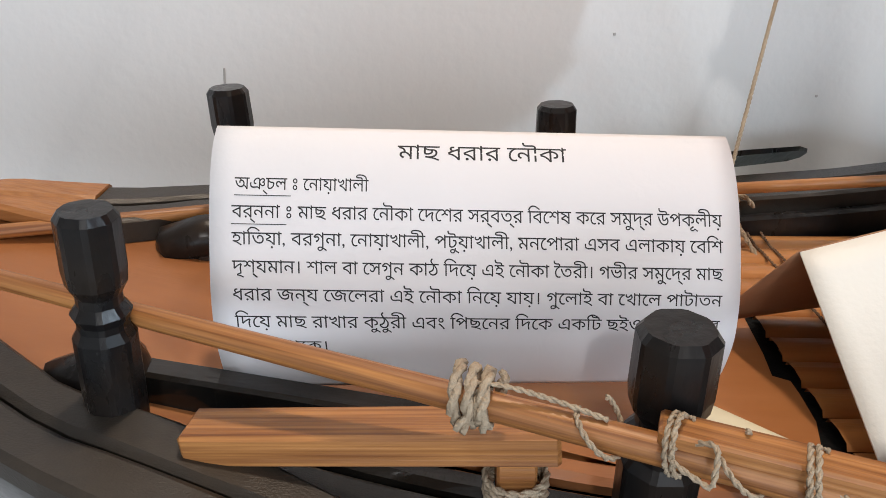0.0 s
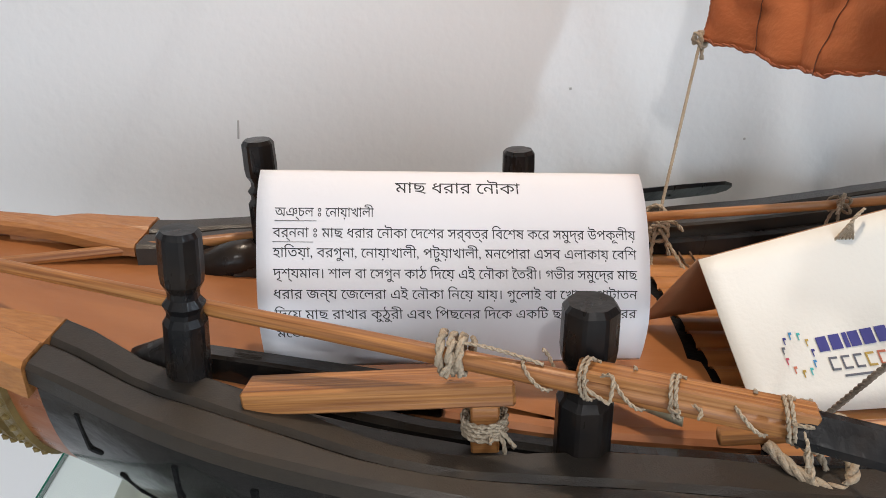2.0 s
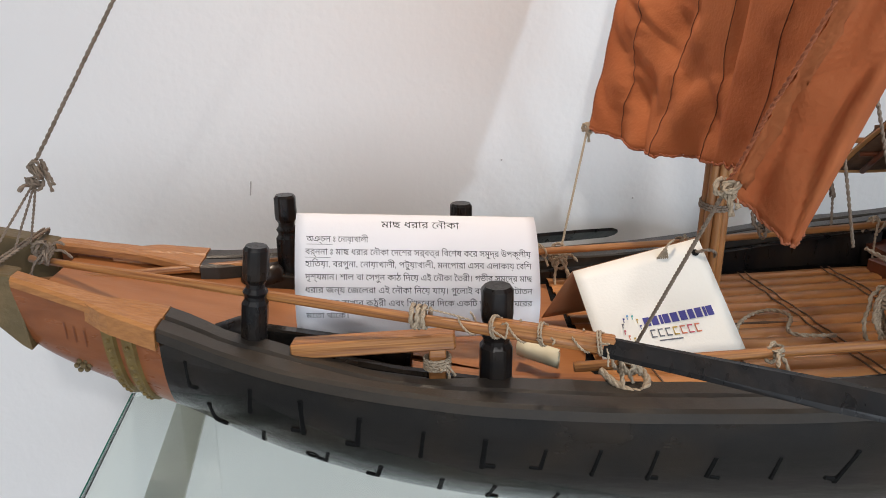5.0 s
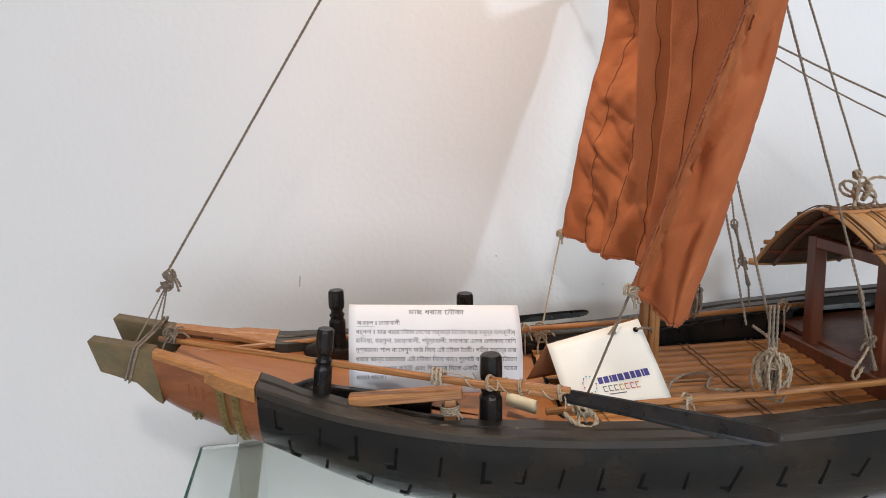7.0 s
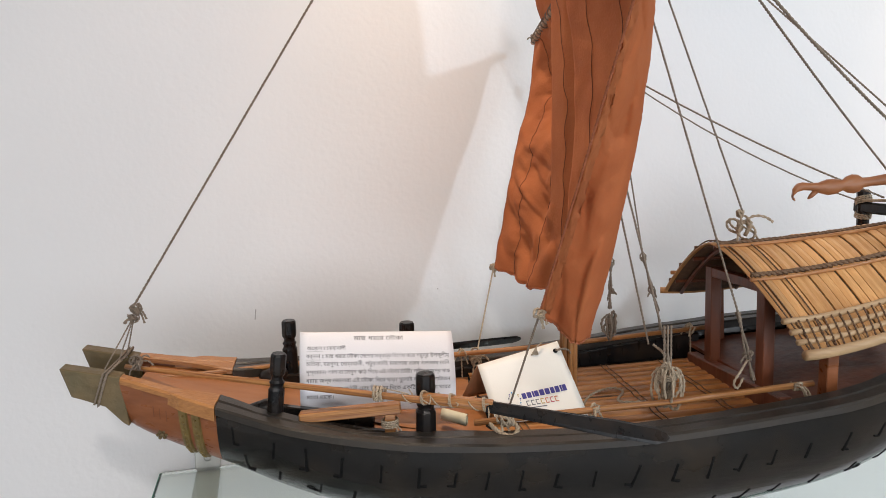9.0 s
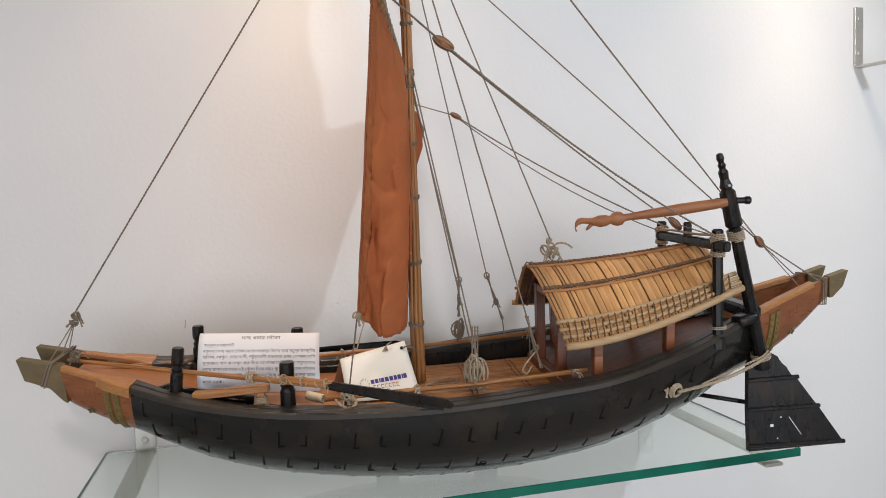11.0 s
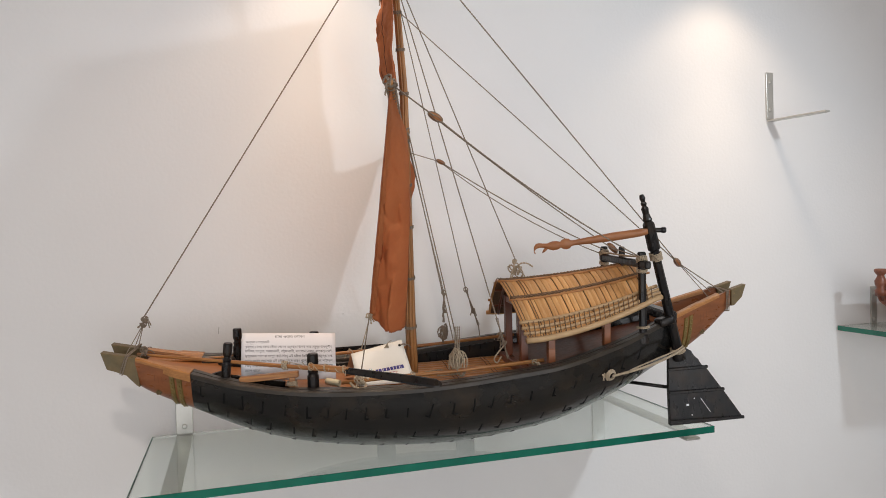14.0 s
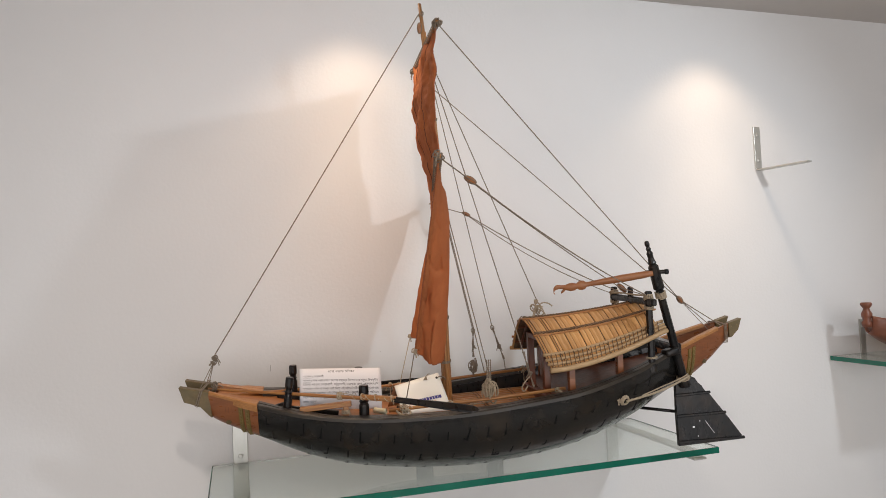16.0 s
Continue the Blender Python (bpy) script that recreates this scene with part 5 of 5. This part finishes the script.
def text_mesh(text):
    cu = bpy.data.curves.new("line", "FONT")
    cu.body = text
    cu.resolution_u = 2
    cu.fill_mode = "NONE"
    cu.offset = 0.012
    ob = bpy.data.objects.new("line", cu)
    scene.collection.objects.link(ob)
    bpy.context.view_layer.update()
    me = bpy.data.meshes.new_from_object(ob.evaluated_get(bpy.context.evaluated_depsgraph_get()))
    bpy.data.objects.remove(ob)
    bpy.data.curves.remove(cu)
    pts = [Vector((v.co.x, v.co.y)) for v in me.vertices]
    edges = [tuple(e.vertices) for e in me.edges]
    ring = {}
    for a, b in edges:
        ring.setdefault(a, []).append(b)
        ring.setdefault(b, []).append(a)
    seen, way = set(), []
    for first in range(len(pts)):
        if first in seen or first not in ring:
            continue
        last, at = None, first
        while at not in seen:
            seen.add(at)
            onward = [k for k in ring[at] if k != last]
            if last is None:
                onward = [first + 1] if first + 1 in ring[at] else onward
            last, at = at, onward[0]
            way.append((last, at))
    verts, _, faces, _, _, _ = geometry.delaunay_2d_cdt(pts, way, [], 0, 1e-5)
    co = np.array([tuple(v) for v in verts])
    tri = np.array([f for f in faces if len(f) == 3])
    mid = co[tri].mean(1)
    a = np.array([tuple(pts[i]) for i, _ in way])
    b = np.array([tuple(pts[j]) for _, j in way])
    wind = np.zeros(len(mid))
    for k in range(0, len(mid), 500):
        p = mid[k:k + 500][:, None]
        left = (b[:, 0] - a[:, 0]) * (p[..., 1] - a[:, 1]) - (p[..., 0] - a[:, 0]) * (b[:, 1] - a[:, 1])
        up = (a[:, 1] <= p[..., 1]) & (b[:, 1] > p[..., 1]) & (left > 0)
        down = (a[:, 1] > p[..., 1]) & (b[:, 1] <= p[..., 1]) & (left < 0)
        wind[k:k + 500] = up.sum(1) - down.sum(1)
    keep = tri[wind != 0]
    bpy.data.meshes.remove(me)
    me = bpy.data.meshes.new("text_line")
    me.from_pydata([(x, y, 0) for x, y in co], [], [tuple(int(i) for i in f) for f in keep])
    loose = bmesh.new()
    loose.from_mesh(me)
    bmesh.ops.delete(loose, geom=[v for v in loose.verts if not v.link_faces], context="VERTS")
    loose.to_mesh(me)
    loose.free()
    return me


def paper_card():
    base = Vector((.255, -.02, .122))
    verts = [paper_smooth(i / 20, .077 * j / 40) - base for j in range(41) for i in range(21)]
    card = raw("paper_label", verts, grid_faces(41, 21), M_PAPER)
    card.matrix_world = BOAT @ Matrix.Translation(base)
    card.modifiers.new("t", "SOLIDIFY").thickness = 0.0003
    tagged(card, "curved white paper label with black printed text standing in the boat", "label")
    W = 0.134
    for text, s0, x0, size, how, want in LINES:
        me = text_mesh(visual(text))
        xs = [v.co.x for v in me.vertices]
        lo, hi = min(xs), max(xs)
        fx = want / (hi - lo)
        start = x0 - want / 2 if how == "C" else x0
        me.name = "text_line"
        for v in me.vertices:
            x, s = start + (v.co.x - lo) * fx, s0 - v.co.y * size
            p = paper_smooth(x, s)
            t = paper_smooth(x, s + .001) - paper_smooth(x, s - .001)
            n = Vector((1, 0.1, 0)).cross(t).normalized()
            if n.y > 0:
                n = -n
            v.co = p + n * 0.00035 - base
        me.materials.clear()
        me.materials.append(M_INK)
        ob = new("text_line", me)
        ob.parent = card
    for s0, x0, x1 in ((.0219, .045, .148), (.0290, .040, .140)):
        v = [paper_smooth(x0 + (x1 - x0) * i / 8, s0 + d) + Vector((0, -.0004, .0001)) - base for d in (0, .0002) for i in range(9)]
        raw("underline", v, grid_faces(2, 9), M_INK, card)


paper_card()


def tag_card():
    tl, tr = Vector((.3455, .003, .1525)), Vector((.4235, .0125, .1690))
    bl, br = Vector((.3545, -.038, .1115)), Vector((.4385, -.0315, .1115))
    kl, kr = Vector((.335, .034, .1125)), Vector((.418, .040, .122))
    base = Vector((.39, -.01, .112))
    card = new("folded_tag")
    card.matrix_world = BOAT @ Matrix.Translation(base)
    tagged(card, "folded off-white cardboard tag with coloured printing tied by a cord", "tag")

    def leaf(a, b, c, d, name, materials):
        verts = [(a.lerp(b, i / 12)).lerp(d.lerp(c, i / 12), j / 8) - base for j in range(9) for i in range(13)]
        ob = raw(name, verts, grid_faces(9, 13), materials[0], card)
        ob.data.materials.append(materials[1])
        mod = ob.modifiers.new("t", "SOLIDIFY")
        mod.thickness, mod.offset, mod.material_offset = 0.0006, -1, 1
        return ob

    front = leaf(tl, tr, br, bl, "front_leaf", (M_CARD, M_CARD))
    leaf(tr, tl, kl, kr, "back_leaf", (M_CARDIN, M_CARD))
    nrm = (tr - tl).cross(bl - tl).normalized()
    if nrm.y > 0:
        nrm = -nrm

    def on(x, y, lift=0.0009):
        return tl.lerp(tr, x).lerp(bl.lerp(br, x), y) + nrm * lift - base

    def bar(x0, y0, x1, y1, h, name, material):
        v = [on(x0, y0), on(x1, y1), on(x1, y1 + h), on(x0, y0 + h)]
        raw(name, v, [(0, 1, 2, 3)], material, front, "", False)

    cols = [(.045, .04, .22), (.05, .25, .5), (.05, .42, .40), (.45, .30, .05), (.55, .16, .08), (.50, .08, .12), (.12, .12, .14)]
    inks = [mat("printed_colour", c, 0.6, bump=0) for c in cols]
    x = .366
    for w in (.040, .042, .018, .040, .046, .044, .038, .042, .018, .040):
        y0 = .60 - .055 * (x - .366)
        bar(x, y0, x + w * 1.16, y0 - .055 * w, .082, "logo_bar", inks[0])
        x += w * 1.44
    x = .388
    for k in range(7):
        y0, ink = .715 - .03 * (x - .388), inks[(6, 6, 6, 3, 4, 5, 4)[k]]
        for d in (0, .062):
            bar(x, y0 + d, x + .038, y0 + d, .012, "logo_bar", ink)
        bar(x, y0, x + .008, y0, .074, "logo_bar", ink)
        x += .054
    bar(.43, .815, .60, .81, .012, "logo_bar", inks[6])
    for k in range(11):
        a = 2 * math.pi * k / 11
        cx, cy = .277 + .062 * math.cos(a), .68 + .11 * math.sin(a)
        bar(cx - .008, cy - .02, cx + .006, cy - .02, .014, "logo_bar", inks[k % 7])
        bar(cx - .008, cy - .02, cx - .003, cy - .02, .042, "logo_bar", inks[k % 7])
    # a black disc stands in for the shaded inside of the punched hole
    c = on(.93, .12, .001)
    m = Matrix.Translation(c) @ nrm.to_track_quat("Z", "Y").to_matrix().to_4x4()
    part("hole_shade", lathe([(0, .0022), (.0004, .0022), (.0006, .0012)], 14, m), M_SLOT, front, "black disc for the shade in a punched hole")
    rope("cord", smooth_path([c, c + Vector((.006, -.002, .002)), c + Vector((.013, .002, -.0005)), c + Vector((.018, .012, -.006))], 6), 0.0011, M_CORD, card)
    v, f = [], []
    for k in range(6):
        o = Vector((.0012 * (k - 2.5), 0, 0))
        p = on(.72, .02, .003)
        rope_data(smooth_path([p + Vector((.006, .002, .004)), p + Vector((0, -.002, .001)), p + o + Vector((-.002, -.002, -.006)), p + o * 2 + Vector((-.003, .001, -.013))], 5), 0.0006, v, f)
    raw("tassel", v, f, M_ROPE, card, "frayed pale cord end")


tag_card()


def scroll():
    verts, n = [], 26
    base = Vector((.318, -.036, .1140))
    d = Vector((.019, -.017, -.001))
    for i in range(5):
        for k in range(n):
            a = 0.6 + k / (n - 1) * 2 * math.pi * 1.35
            r = 0.0068 - 0.0024 * k / n
            verts.append(base + d * (i / 4 - .5) + Vector((.35 * r * math.cos(a), .92 * r * math.cos(a), r * 0.8 * math.sin(a) + .005)) - base)
    ob = raw("paper_roll", verts, grid_faces(5, n), M_SCROLL)
    ob.modifiers.new("t", "SOLIDIFY").thickness = 0.0003
    ob.matrix_world = BOAT @ Matrix.Translation(base)
    tagged(ob, "small cream paper roll lying on the fore deck", "paper roll")


scroll()


# ---------------------------------------------------------------- small boat on the second shelf
def second_boat():
    t = thing("small_wooden_boat", Matrix.Translation((1.489, -.115, .098)), "small reddish wooden boat model with a turned bow post on glass", "model boat")
    bm = bmesh.new()
    rows = []
    for i in range(31):
        u = i / 30 * .42
        k = u / .42
        hb = .006 + .055 * math.sin(math.pi * min(k * 1.05 + .02, 1)) ** .7
        lo = .085 * (1 - k * 2) ** 2 * .75 if k < .5 else .085 * (k * 2 - 1) ** 2 * .75
        hi = .075 + .03 * abs(k * 2 - 1) ** 2
        lo = max(lo if k > .02 else lo, .0)
        rows.append([bm.verts.new((u, s * hb * math.sin(a) ** .8 if a > 0 else 0, lo + (hi - lo) * (1 - math.cos(a)))) for s, a in [(-1, math.pi / 2 * (8 - j) / 8) for j in range(8)] + [(1, math.pi / 2 * j / 8) for j in range(9)]])
    for a, b in zip(rows, rows[1:]):
        for j in range(16):
            bm.faces.new((a[j], a[j + 1], b[j + 1], b[j]))
    ob = part("hull", bm, M_TERRA, t, "", True)
    mod = ob.modifiers.new("t", "SOLIDIFY")
    mod.thickness = 0.005
    prof = [(0, .011), (.012, .012), (.018, .008), (.026, .0115), (.034, .0120), (.042, .008), (.047, .0065), (.051, .010), (.056, .0125), (.060, .0125), (.062, .010)]
    part("bow_post", lathe([(z * .95 + .078, r) for z, r in prof], 16, Matrix.Translation((-.002, 0, 0))), M_TERRA, t, "turned vase-shaped bow post", True)
    part("deck", box((.30, .07, .005), Matrix.Translation((.21, 0, .066)), .001), M_CABIN, t)


second_boat()
staples()
